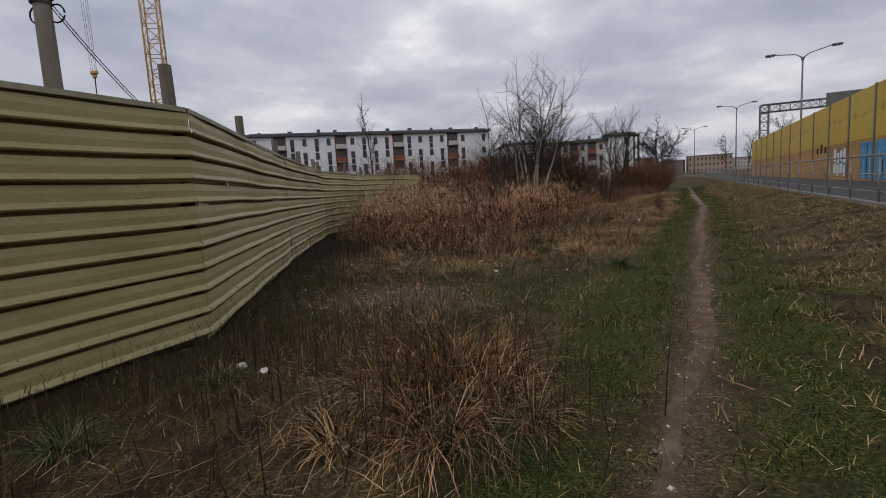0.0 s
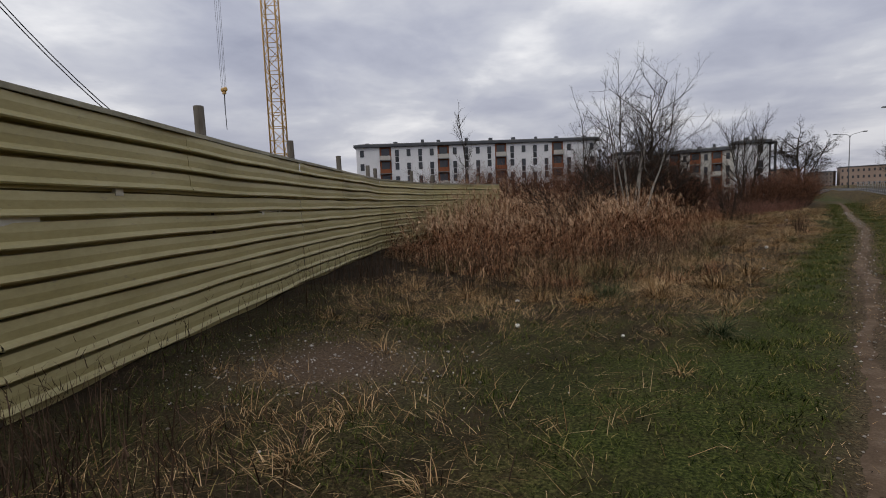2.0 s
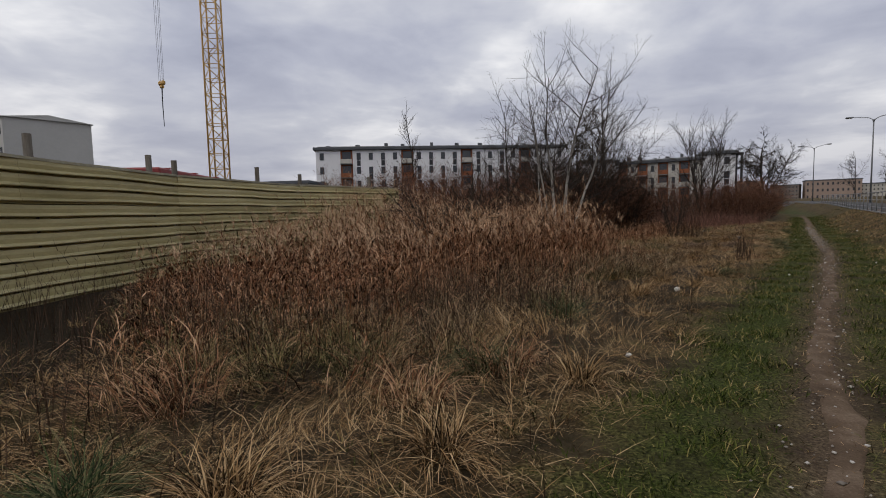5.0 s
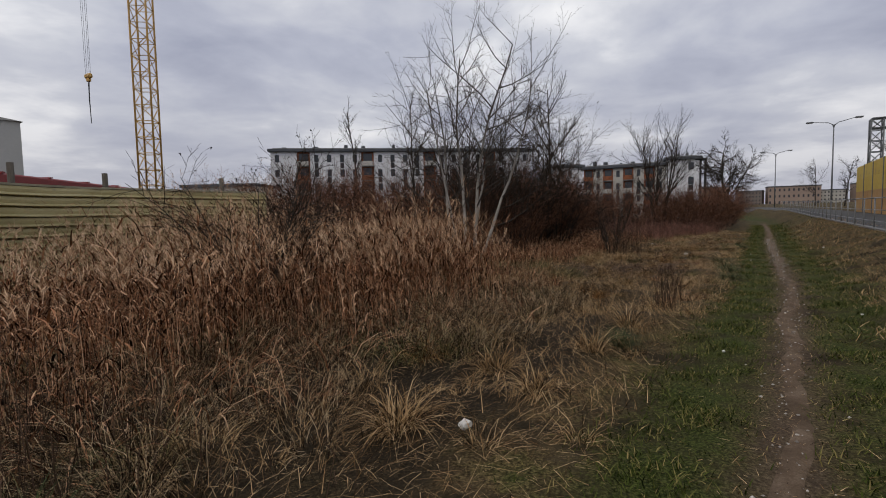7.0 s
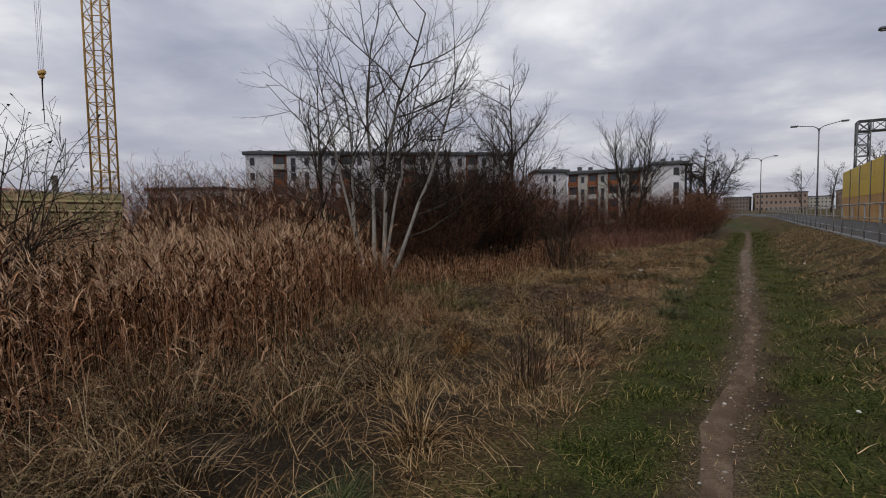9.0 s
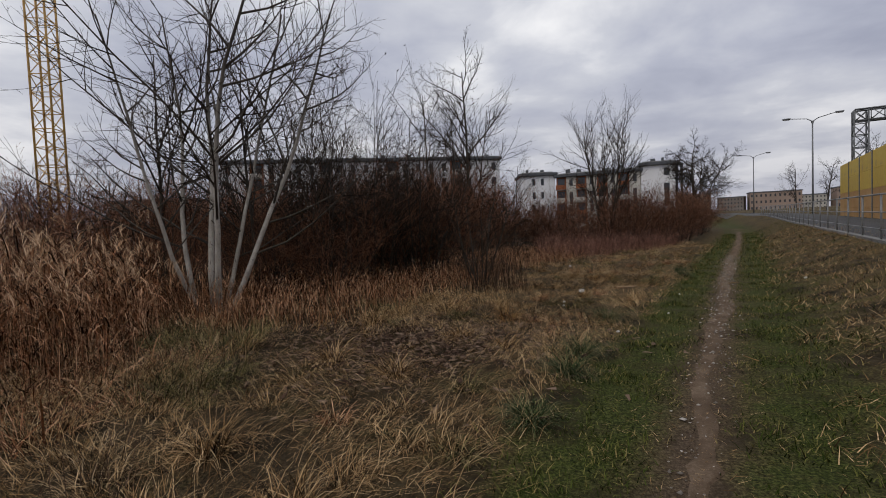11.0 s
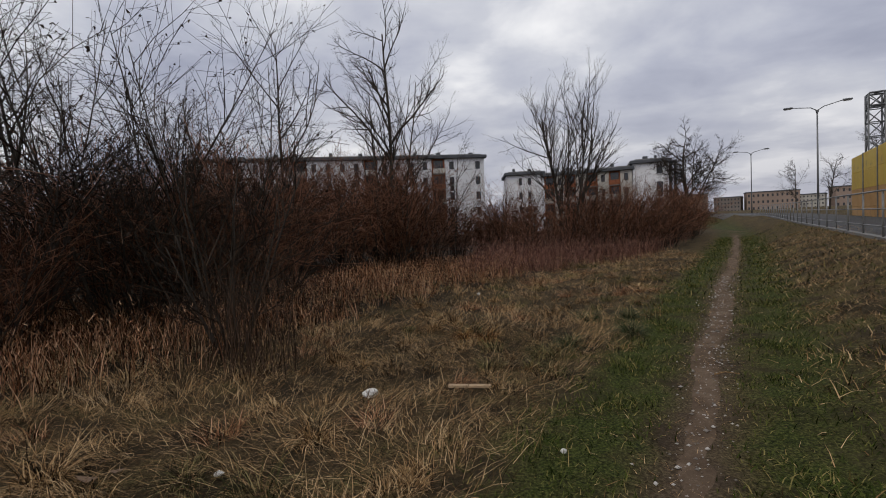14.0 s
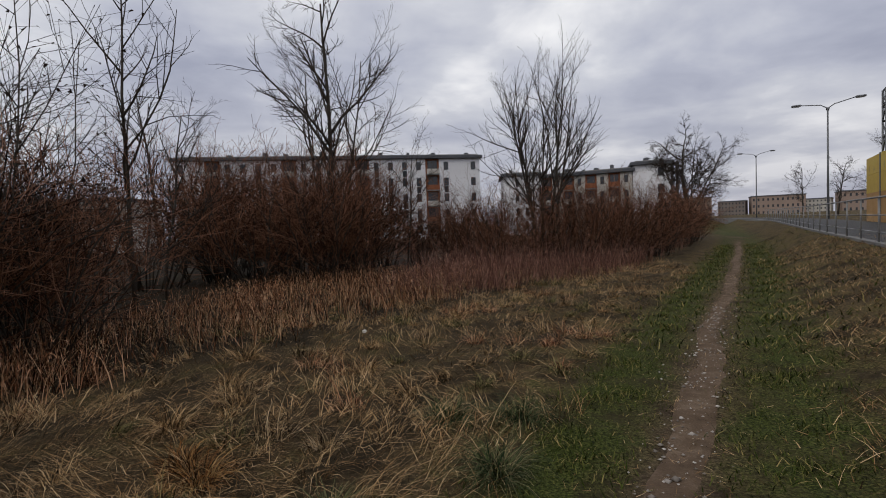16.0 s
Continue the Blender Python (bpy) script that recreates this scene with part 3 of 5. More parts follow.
    me = smooth(tri_mesh("footpath", np.stack([X, Y, Z], -1).reshape(-1, 3), tris, M["path"]))
    tagged(new("footpath", me), "narrow trodden brown earth footpath through the grass", "path", kind="structure")


def build_road():
    s = np.arange(-30, 320, 2.0)

    def strip(name, o0, o1, z0, z1, mat, label, category, thick=0.9):
        vs = []
        for o, z in ((o0, z0 - thick), (o0, z0), (o1, z1), (o1, z1 - thick)):
            x, y = road(s, o)
            vs.append(np.stack([x, y, bank(s) + z], 1))
        v = np.stack(vs, 1).reshape(-1, 3)
        f = [(4 * i + a, 4 * i + 4 + a, 4 * i + 4 + b, 4 * i + b) for i in range(len(s) - 1) for a, b in ((1, 0), (2, 1), (3, 2))]
        f += [(0, 1, 2, 3), tuple(4 * (len(s) - 1) + k for k in (3, 2, 1, 0))]
        tagged(new(name, mesh_of(name, v, f, mat)), label, category, kind="structure")

    strip("pavement", 4.12, 8.2, 0.0, 0.0, M["asphalt"], "dark grey pavement behind the railing", "pavement")
    strip("kerb", 3.95, 4.12, 0.03, 0.03, M["concrete"], "pale concrete kerb along the pavement", "kerb")
    strip("road", 9.2, 17.0, -0.12, -0.12, M["asphalt"], "wet grey asphalt road", "road")


def build_railing():
    posts = np.arange(-6, 96, 2.0)
    for a, b in zip(posts[:-1], posts[1:]):
        (x0, y0), (x1, y1) = road(a, 4.04), road(b, 4.04)
        z0, z1 = float(bank(a)), float(bank(b))
        rail = thing("guard_railing", (float(x0), float(y0), z0), label="weathered galvanised steel guard railing beside the pavement", category="railing", group="railing bays along the pavement")
        d = np.array([x1 - x0, y1 - y0, z1 - z0])
        part("post", tubes("post", [([(0, 0, -0.15), (0, 0, 1.06)], 0.024, 0.024, 8)], M["steel"]), None, rail)
        for h, r in ((1.08, 0.024), (0.66, 0.015), (0.26, 0.015)):
            ends = [np.array([0, 0, h]), d + [0, 0, h]]
            part("top_rail" if h > 1 else "cross_rail", tubes("rail", [(ends, r, r, 8)], M["steel"]), None, rail)


def build_barrier():
    rng = random.Random(4)
    top = 5.25
    for k, s0 in enumerate(np.arange(-9, 75, 4.0)):
        (x0, y0), (x1, y1) = road(s0, 8.75), road(s0 + 4.0, 8.75)
        z0 = float(bank(s0)) - 0.35
        turn = math.degrees(math.atan2(y1 - y0, x1 - x0))
        bay = thing("noise_barrier", (float(x0), float(y0), z0), turn, "tall yellow acoustic panels over ochre concrete panels with graffiti" if k in (9, 10, 11, 12) else "tall yellow acoustic panels over ochre concrete panels", "noise barrier", "noise barrier bays")
        h = top - z0
        part("post", boxed(-0.09, 0.09, -0.11, 0.11, -0.3, h + 0.02), M["lampgrey"], bay)
        for name, a, b, mat in (("lower_panel", 0.0, 0.215, "panel_low"), ("lower_panel", 0.215, 0.485, "panel_low"), ("upper_panel", 0.485, 0.745, "panel"), ("upper_panel", 0.745, 1.0, "panel")):
            out = 0.012 * rng.random()
            part(name, boxed(0.085, 3.915, -0.07 - out, 0.07, a * h, b * h - 0.002, bevel=0.018), M[mat], bay)
        if k in (9, 10, 11, 12):
            # spray-painted shapes on the road-facing panels
            side = 0.074
            if k == 11:
                for n in range(4):
                    letter = bmesh.new()
                    box(letter, 0.35 + n * 0.62, 0.9 + n * 0.62, side, side + 0.004, 0.55 + 0.1 * (n % 2), 2.15 - 0.12 * (n % 3))
                    part("graffiti_fill", letter, M["mark_white"], bay, "white spray-painted block")
                    edge = bmesh.new()
                    box(edge, 0.3 + n * 0.62, 0.36 + n * 0.62, side, side + 0.008, 0.5, 2.2)
                    box(edge, 0.5 + n * 0.62, 0.8 + n * 0.62, side, side + 0.008, 1.2 + 0.1 * (n % 2), 1.3 + 0.1 * (n % 2))
                    part("graffiti_outline", edge, M["mark_black"], bay, "black spray-painted strokes")
            elif k in (9, 10):
                part("graffiti_fill", boxed(0.2, 3.7 if k == 9 else 1.9, side, side + 0.004, 0.4, 2.3), M["mark_blue"], bay, "blue spray-painted field")
                for n in range(7 if k == 9 else 3):
                    x = 0.4 + 0.45 * n
                    part("graffiti_outline", boxed(x, x + 0.09, side + 0.005, side + 0.01, 0.5, 1.8 + 0.5 * math.sin(n * 2.1), turn=pose(0, 0, 0)), M["mark_black" if n % 2 else "mark_green"], bay, "curving spray-painted stroke")
            else:
                for n in range(3):
                    part("graffiti_outline", boxed(0.5 + n, 0.95 + n, side, side + 0.004, 2.0, 2.4 + 0.2 * (n % 2)), M["mark_black"], bay, "faded dark spray tag")


# fence of profiled sheets
CORNER = np.array([-1.65, 1.40])
FENCE_RUNS = [(CORNER, np.array([-4.30, -6.2]), "near"), (CORNER, np.array([-3.21, 7.21]), "long"), (np.array([-3.21, 7.21]), np.array([-4.66, 13.7]), "long"),
              (np.array([-4.66, 13.7]), np.array([-4.5, 18.6]), "long"), (np.array([-4.5, 18.6]), np.array([-2.5, 22.4]), "long")]
ROWS, PITCH, FOOT = 10, 0.226, -0.06


def sheet_profile(rows, bottom):
    """(out, z) from the foot up: a lip kicked outwards, a slightly hollow board, and a deep slot under the next lip."""
    pts = [(-0.075, bottom - 0.03)]
    for r in range(rows):
        z = bottom + r * PITCH
        pts += [(-0.075, z - 0.004), (0.052, z), (0.061, z + 0.012), (0.050, z + 0.034), (0.026, z + 0.056), (0.031, z + 0.12), (0.020, z + PITCH - 0.040), (-0.075, z + PITCH - 0.034)]
    return pts + [(-0.012, bottom + rows * PITCH - 0.02), (-0.012, bottom + rows * PITCH + 0.004)]


def build_fence():
    rng = random.Random(8)
    for a, b, which in FENCE_RUNS:
        d = b - a
        length = float(np.hypot(*d))
        u = d / length
        out = np.array([-u[1], u[0]])
        if out @ (np.array([5.0, 3.0]) - a) < 0:
            out = -out
        run = thing("sheet_fence", (float(a[0]), float(a[1]), 0.0), 0, "weathered yellow profiled metal sheet fence on timber posts", "fence", "runs of the site fence")
        bounds = [0.0, 3.3, length] if which == "near" else [0.0, length]
        for level, (row0, rows) in enumerate(((0, 3), (3, 4), (7, 3))):
            cut = [0.0, length * (0.62 if level == 0 else 0.4), length] if (level != 1 and which == "long") else bounds
            for s0, s1 in zip(cut[:-1], cut[1:]):
                prof = sheet_profile(rows, FOOT + row0 * PITCH)
                n = max(3, int((s1 - s0) / 0.22))
                phase = 1.3 * row0
                sag, lift = rng.uniform(-0.012, 0.012), 0.012 * level * 0.4
                lo_s = s0 - 0.015 if s0 == 0 else s0 - 0.03
                hi_s = s1 - 0.012 if s1 == length else s1 + 0.03
                over = 0.0 if s0 == 0 else 0.007
                vs = []
                for i in range(n + 1):
                    s = lo_s + (hi_s - lo_s) * i / n
                    for o, z in prof:
                        dent = 0.010 * math.sin(1.7 * s + 2.2 * z + phase) + 0.007 * math.sin(4.1 * s - 3.1 * z + phase)
                        curl = 0.010 * math.exp(-(s - s0) / 0.25) * math.sin(5 * z + phase) if s0 == 0 and which == "long" else 0
                        w = o + dent + curl + lift + over
                        vs.append((u[0] * s + out[0] * w, u[1] * s + out[1] * w, z + sag * math.sin(3.0 * (s - s0) / (s1 - s0)) + 0.006 * math.sin(2.3 * s + phase)))
                m = len(prof)
                fs = [(i * m + j, (i + 1) * m + j, (i + 1) * m + j + 1, i * m + j + 1) for i in range(n) for j in range(m - 1)]
                me = mesh_of("sheet", vs, fs, M["sheet"])
                ob = part("sheet", me, None, run)
                solid = ob.modifiers.new("thickness", "SOLIDIFY")
                solid.thickness, solid.offset = 0.003, 0
        top = FOOT + ROWS * PITCH
        if which == "near":
            # added strip that blocks the sky and paints the corner gap's shade
            part("corner_board", boxed(-0.135, -0.035, -0.065, 0.065, FOOT - 0.3, top - 0.02), M["dark"], run, "black strip standing in for the shade in the corner gap")
        n = int(length / 0.3)
        for name, outline, mat in (("cap", [(-0.03, top - 0.02), (-0.03, top + 0.018), (0.055, top + 0.012), (0.058, top - 0.035), (0.05, top - 0.035), (0.05, top)], "cap"), ("skirt_board", [(-0.03, FOOT - 0.4), (-0.03, FOOT + 0.03), (-0.008, FOOT + 0.03), (-0.008, FOOT - 0.4)], "timber" if which == "near" else "sheet")):
            vs, m = [], len(outline)
            for i in range(n + 1):
                s = length * i / n
                for o, z in outline:
                    w = o + 0.006 * math.sin(1.3 * s)
                    vs.append((u[0] * s + out[0] * w, u[1] * s + out[1] * w, z + 0.006 * math.sin(0.9 * s + 1)))
            fs = [(i * m + j, (i + 1) * m + j, (i + 1) * m + (j + 1) % m, i * m + (j + 1) % m) for i in range(n) for j in range(m)] + [tuple(range(m)), tuple(n * m + j for j in range(m - 1, -1, -1))]
            part(name, mesh_of(name, vs, fs, M[mat]), None, run, "grey-green folded flashing" if name == "cap" else "")
        s = 2.9 if which == "near" else 0.12
        while s < length - 0.6:
            p = u * s - out * 0.14
            part("post", smooth(tubes("post", [([(p[0], p[1], -0.3), (p[0] + 0.01, p[1], 1.2), (p[0] + rng.uniform(-0.03, 0.03), p[1], 2.66 - 0.1 * rng.random())], 0.07, 0.062, 9)], M["timber"])), None, run, "round weathered timber post")
            s += 2.9
        if which == "long" and a is CORNER:
            for s0, w, z, h in ((3.9, 0.5, 1.62, 0.03), (4.05, 0.06, 1.5, 0.14), (4.35, 0.3, 1.5, 0.05), (4.2, 0.9, 1.27, 0.07), (4.25, 0.08, 1.22, 0.1), (4.9, 0.08, 1.22, 0.1), (0.06, 0.34, 1.23, 0.12), (1.2, 0.1, 1.46, 0.12)):
                vs = [(u[0] * s_ + out[0] * 0.034, u[1] * s_ + out[1] * 0.034, z_) for s_, z_ in ((s0, z), (s0 + w, z), (s0 + w, z + h), (s0, z + h))]
                vs += [(x - out[0] * 0.03, y - out[1] * 0.03, z_) for x, y, z_ in vs]
                part("daub", mesh_of("daub", vs, [(0, 1, 2, 3), (4, 7, 6, 5), (0, 4, 5, 1), (1, 5, 6, 2), (2, 6, 7, 3), (3, 7, 4, 0)], M["daub"]), None, run, "faded whitish paint daub")


# bare trees and shrubs
def grow(rng, start, way, length, radius, level, spec, lines):
    n = spec["bits"][level]
    pts, p, w = [Vector(start)], Vector(start), Vector(way).normalized()
    for i in range(n):
        w = (w + Vector((rng.gauss(0, 1), rng.gauss(0, 1), rng.gauss(0, 1))) * spec["wander"][level] + Vector((0, 0, spec["up"][level]))).normalized()
        p = p + w * (length / n)
        pts.append(p.copy())
    tip = radius * spec["taper"][level]
    lines[level].append(([tuple(q) for q in pts], radius, max(tip, 0.0022 * spec.get("thick", 1.0)), 7 if level == 0 and radius > 0.03 else (4 if level < 2 and radius > 0.012 else 3)))
    if level + 1 >= len(spec["count"]):
        return
    for k in range(spec["count"][level + 1]):
        f = spec["from"][level + 1] + (1 - spec["from"][level + 1]) * (k + rng.random()) / spec["count"][level + 1]
        i = min(int(f * n), n - 1)
        q = pts[i].lerp(pts[i + 1], f * n - i)
        along = (pts[i + 1] - pts[i]).normalized()
        side = along.cross(Vector((rng.gauss(0, 1), rng.gauss(0, 1), rng.gauss(0, 1)))).normalized()
        a = radians(rng.gauss(spec["angle"][level + 1], 9))
        reach = length * spec["reach"][level + 1] * rng.uniform(0.65, 1.2) * (1 - 0.55 * max(0, f - 0.35))
        grow(rng, q, along * math.cos(a) + side * math.sin(a), reach, min(radius * spec["thin"][level + 1], (radius + (tip - radius) * f) * 0.85), level + 1, spec, lines)


def bare_tree(name, seed, place, stems, spec, mats, label, category, group="", leaves=0, leafsize=0.03):
    rng = random.Random(seed)
    ob = thing(name, place, label=label, category=category, group=group)
    lines = [[] for _ in spec["count"]]
    for base, way, length, radius in stems:
        grow(rng, base, way, length, radius, 0, spec, lines)
    trunk_name = "trunk" if name == "tree" else "stem"
    if len(stems) <= 8 and name == "tree":
        for line in lines[0]:
            part(trunk_name, smooth(tubes(trunk_name, [line], mats[0])), None, ob)
    else:
        part(trunk_name, tubes(trunk_name, lines[0], mats[0]), None, ob)
    part("branchwork", tubes("branchwork", lines[1], mats[1]), None, ob)
    if len(lines) > 2:
        part("crown", tubes("crown", [ln for lv in lines[2:] for ln in lv], mats[2]), None, ob)
    if leaves:
        tips = [ln[0][-1] for lv in lines[2:] for ln in lv]
        rng.shuffle(tips)
        pts = np.array(tips[:leaves])
        n = len(pts)
        r = np.random.default_rng(seed)
        v, t, _ = blades(pts, r.uniform(0, 6.28, n), r.uniform(0.6, 1.6, n) * leafsize, r.uniform(0.5, 2.4, n), r.uniform(0, 1, n), np.full(n, leafsize * 0.8), 2)
        part("dry_leaves", tri_mesh("dry_leaves", v, t, M["bud"]), None, ob, "few shrivelled dark leaves and berries")
    return ob


# far things
def wall_frame(p0, p1):
    d = np.array(p1, float) - np.array(p0, float)
    return float(np.hypot(*d)), math.degrees(math.atan2(d[1], d[0]))


def window_meshes(w, h, mullion=True):
    bm = bmesh.new()
    for x0, x1, z0, z1 in ((0, 0.07, 0, h), (w - 0.07, w, 0, h), (0.07, w - 0.07, 0, 0.07), (0.07, w - 0.07, h - 0.07, h)) + (((w / 2 - 0.04, w / 2 + 0.04, 0.07, h - 0.07),) if mullion else ()):
        box(bm, x0, x1, -0.09, 0.03, z0, z1)
    frame_me = bpy.data.meshes.new("window")
    bm.to_mesh(frame_me)
    frame_me.materials.append(M["slate"])
    bm = boxed(0.05, w - 0.05, -0.05, -0.02, 0.05, h - 0.05)
    pane_me = bpy.data.meshes.new("pane")
    bm.to_mesh(pane_me)
    pane_me.materials.append(M["glass"])
    return frame_me, pane_me


def apartment_block(p0, p1, depth, z0, z1, storeys, plan, label, wall="white", flat_fascia=0.9, chimneys=10):
    """A long block seen from its front, which runs from p0 to p1; plan: a letter for each bay (w window, d window with dark panel, r recessed red balcony, b blank)."""
    length, turn = wall_frame(p0, p1)
    ob = thing("apartment_building", (p0[0], p0[1], z0), turn, label, "building")
    h = z1 - z0
    part("wall", boxed(0, length, 0.25, depth, -1, h - flat_fascia), M[wall], ob)
    part("roof", boxed(-0.5, length + 0.5, -0.6, depth + 0.5, h - flat_fascia, h - 0.25, bevel=0.08), M["roofing"], ob, "dark flat roof edge")
    part("parapet", boxed(0.4, length - 0.4, 0.4, depth - 0.6, h - 0.25, h), M["concrete"], ob)
    rng = random.Random(int(length))
    for k in range(chimneys):
        x = length * (k + 0.5) / chimneys + rng.uniform(-1, 1)
        part("chimney", boxed(x, x + rng.uniform(0.4, 1.0), 3, 4, h, h + rng.uniform(0.5, 1.1)), M["roofing"], ob)
    sh = (h - flat_fascia) / storeys
    bay = length / len(plan)
    frame_me, pane_me = window_meshes(min(1.2, bay * 0.33), sh * 0.5)
    wide_f, wide_p = window_meshes(bay * 0.7, sh * 0.6)
    runs, start = [], 0
    for k, kind in enumerate(plan + "|"):
        if kind in "r|":
            if k > start:
                runs.append((start, k))
            start = k + 1
    for a, b in runs:
        part("facade", boxed(a * bay + 0.02, b * bay - 0.02, 0.0, 0.25, -1, h - flat_fascia), M[wall], ob)
    panel_me = bpy.data.meshes.new("dark_panel")
    bm = boxed(0.05, min(1.2, bay * 0.33) - 0.05, -0.06, 0.04, 0, sh * 0.4)
    bm.to_mesh(panel_me)
    panel_me.materials.append(M["slate"])
    for k, kind in enumerate(plan):
        x = k * bay
        if kind == "r":
            part("loggia_cladding", boxed(x + 0.03, x + bay - 0.03, 0.16, 0.25, -1, h - flat_fascia - 0.02), M["rust"], ob, "rust-red cladding")
        for st in range(storeys):
            z = st * sh
            if kind in "wd":
                win = part("window", frame_me, None, ob, at=pose(x + bay * 0.33, 0, z + sh * 0.3))
                part("pane", pane_me, None, win)
                if kind == "d" and st and (st + k) % 2:
                    part("dark_panel", panel_me, None, ob, at=pose(x + bay * 0.33, 0, z - sh * 0.13))
            elif kind == "r":
                win = part("window", wide_f, None, ob, at=pose(x + bay * 0.15, 0.16, z + sh * 0.3))
                part("pane", wide_p, None, win)
                slab = boxed(x + 0.1, x + bay - 0.1, -1.1, 0.16, z - 0.1, z + 0.1)
                balcony = part("balcony", slab, M["concrete"], ob)
                part("railing", boxed(x + 0.12, x + bay - 0.12, -1.1, -1.04, z + 0.1, z + 1.05), M["rust" if st % 2 else "cream"], balcony)
    return ob


def plain_block(name, p0, p1, depth, z0, z1, wall, storeys, bays, label, roof_h=0.0):
    length, turn = wall_frame(p0, p1)
    ob = thing(name, (p0[0], p0[1], z0), turn, label, "building", "far housing blocks" if z0 == 3.4 else "")
    h = z1 - z0
    part("wall", boxed(0, length, 0, depth, -4, h), M[wall], ob)
    if roof_h:
        v = [(-0.4, -0.4, h), (length + 0.4, -0.4, h), (length + 0.4, depth + 0.4, h), (-0.4, depth + 0.4, h), (-0.4, depth / 2, h + roof_h), (length + 0.4, depth / 2, h + roof_h)]
        part("roof", mesh_of("roof", v, [(0, 1, 5, 4), (2, 3, 4, 5), (0, 4, 3), (1, 2, 5), (3, 2, 1, 0)], M[wall if roof_h < 1 else "roofing"]), None, ob)
        for k in range(3):
            x = length * (0.15 + 0.3 * k)
            part("chimney", boxed(x, x + 1.4, depth * 0.4, depth * 0.6, h + roof_h * 0.4, h + roof_h + 0.7), M["greywall"], ob)
    else:
        part("roof", boxed(-0.3, length + 0.3, -0.3, depth + 0.3, h, h + 0.5), M["roofing"], ob)
    sh, bay = h / storeys, length / bays
    frame_me, pane_me = window_meshes(bay * 0.36, sh * 0.4)
    for k, st in itertools.product(range(bays), range(storeys)):
        win = part("window", frame_me, None, ob, at=pose(k * bay + bay * 0.25, 0, st * sh + sh * 0.3))
        part("pane", pane_me, None, win)
    return ob


def lattice(size, height, panels, chord, brace):
    """Tubes of a square lattice mast, standing on z = 0."""
    a = size / 2
    corners = [(-a, -a), (a, -a), (a, a), (-a, a)]
    chords = [([(x, y, 0), (x, y, height)], chord, chord, 4) for x, y in corners]
    braces = []
    for k in range(panels):
        z0, z1 = height * k / panels, height * (k + 1) / panels
        for (x0, y0), (x1, y1) in zip(corners, corners[1:] + corners[:1]):
            flip = k % 2
            braces.append(([(x0, y0, z0), (x1, y1, z1)] if flip else [(x1, y1, z0), (x0, y0, z1)], brace, brace, 4))
            braces.append(([(x0, y0, z0), (x1, y1, z0)], brace, brace, 4))
    return chords, braces


def build_crane():
    x, y = -42.0, 59.4
    hx, hy = -53.2, 61.9
    ob = thing("tower_crane", (x, y, 0), 20, "yellow lattice tower crane standing behind the fence", "crane")
    chords, braces = lattice(1.9, 48, 25, 0.11, 0.055)
    part("mast", tubes("mast", chords, M["crane"]), None, ob)
    part("bracing", tubes("bracing", braces, M["crane"]), None, ob)
    part("base", boxed(-2.2, 2.2, -2.2, 2.2, -0.5, 0.4, bevel=0.1), M["concrete"], ob)
    turn = math.degrees(math.atan2(hy - y, hx - x)) - 20
    reach = math.hypot(hx - x, hy - y)
    arm = []
    for k in range(24):
        s0, s1 = -12 + k * 2, -10 + k * 2
        for side in (-0.7, 0.7):
            arm += [([(s0, side, 48), (s1, side, 48)], 0.09, 0.09, 4), ([(s0, side, 48), ((s0 + s1) / 2, 0, 49.4)], 0.05, 0.05, 4), ([((s0 + s1) / 2, 0, 49.4), (s1, side, 48)], 0.05, 0.05, 4)]
        arm.append(([((s0 + s1) / 2, 0, 49.4), ((s0 + s1) / 2 + 2, 0, 49.4)], 0.09, 0.09, 4))
    along = pose(0, 0, 0, 0, 0, turn)
    part("jib", tubes("jib", arm, M["crane"]), None, ob, at=along)
    part("cab", boxed(-1.0, 1.0, -2.6, -1.0, 45, 47.2, bevel=0.15), M["crane"], ob)
    block = bmesh.new()
    box(block, reach - 0.66, reach + 0.66, -0.25, 0.25, 20.2, 20.85, bevel=0.18)
    box(block, reach - 0.3, reach + 0.3, -0.2, 0.2, 19.8, 20.22, bevel=0.08)
    part("hook_block", block, M["crane"], ob, "worn yellow hook block", at=along)
    ropes = [([(reach + dx, 0, 20.8), (reach + dx * 1.4, 0, 48)], 0.022, 0.022, 4) for dx in (-0.5, -0.2, 0.25, 0.6)]
    part("hoist_rope", tubes("hoist_rope", ropes, M["lampgrey"]), None, ob, at=along)
    part("sling", tubes("sling", [([(reach, 0, 19.9), (reach + 0.1, 0, 17.6), (reach, 0, 14.4)], 0.09, 0.045, 5)], M["cable"]), None, ob, at=along)


def build_pole():
    ob = thing("utility_pole", (-4.53, 3.04, -0.1), label="grey round utility pole with drooping black cable", category="utility pole")
    part("shaft", smooth(tubes("shaft", [([(0, 0, -0.5), (0.01, 0, 3), (0.03, 0, 8.6)], 0.125, 0.09, 14)], M["pole"])), None, ob)
    part("bracket", tubes("bracket", [([(0, 0.08, 4.2), (0.2, 0.0, 4.2), (0.4, -0.08, 4.4)], 0.026, 0.026, 6), ([(0, 0, 4.14), (0.004, 0, 4.24)], 0.128, 0.128, 12)], M["lampgrey"]), None, ob, "grey steel strap and bracket")
    sag = [(0.1 + 0.1 * k, 0.19 * k, 4.15 - 0.3 * k + 0.008 * k * k) for k in range(9)]
    for shift in (0.0, 0.035):
        part("cable", tubes("cable", [([(a, b + shift, c + shift) for a, b, c in sag], 0.007, 0.007, 5)], M["cable"]), None, ob)
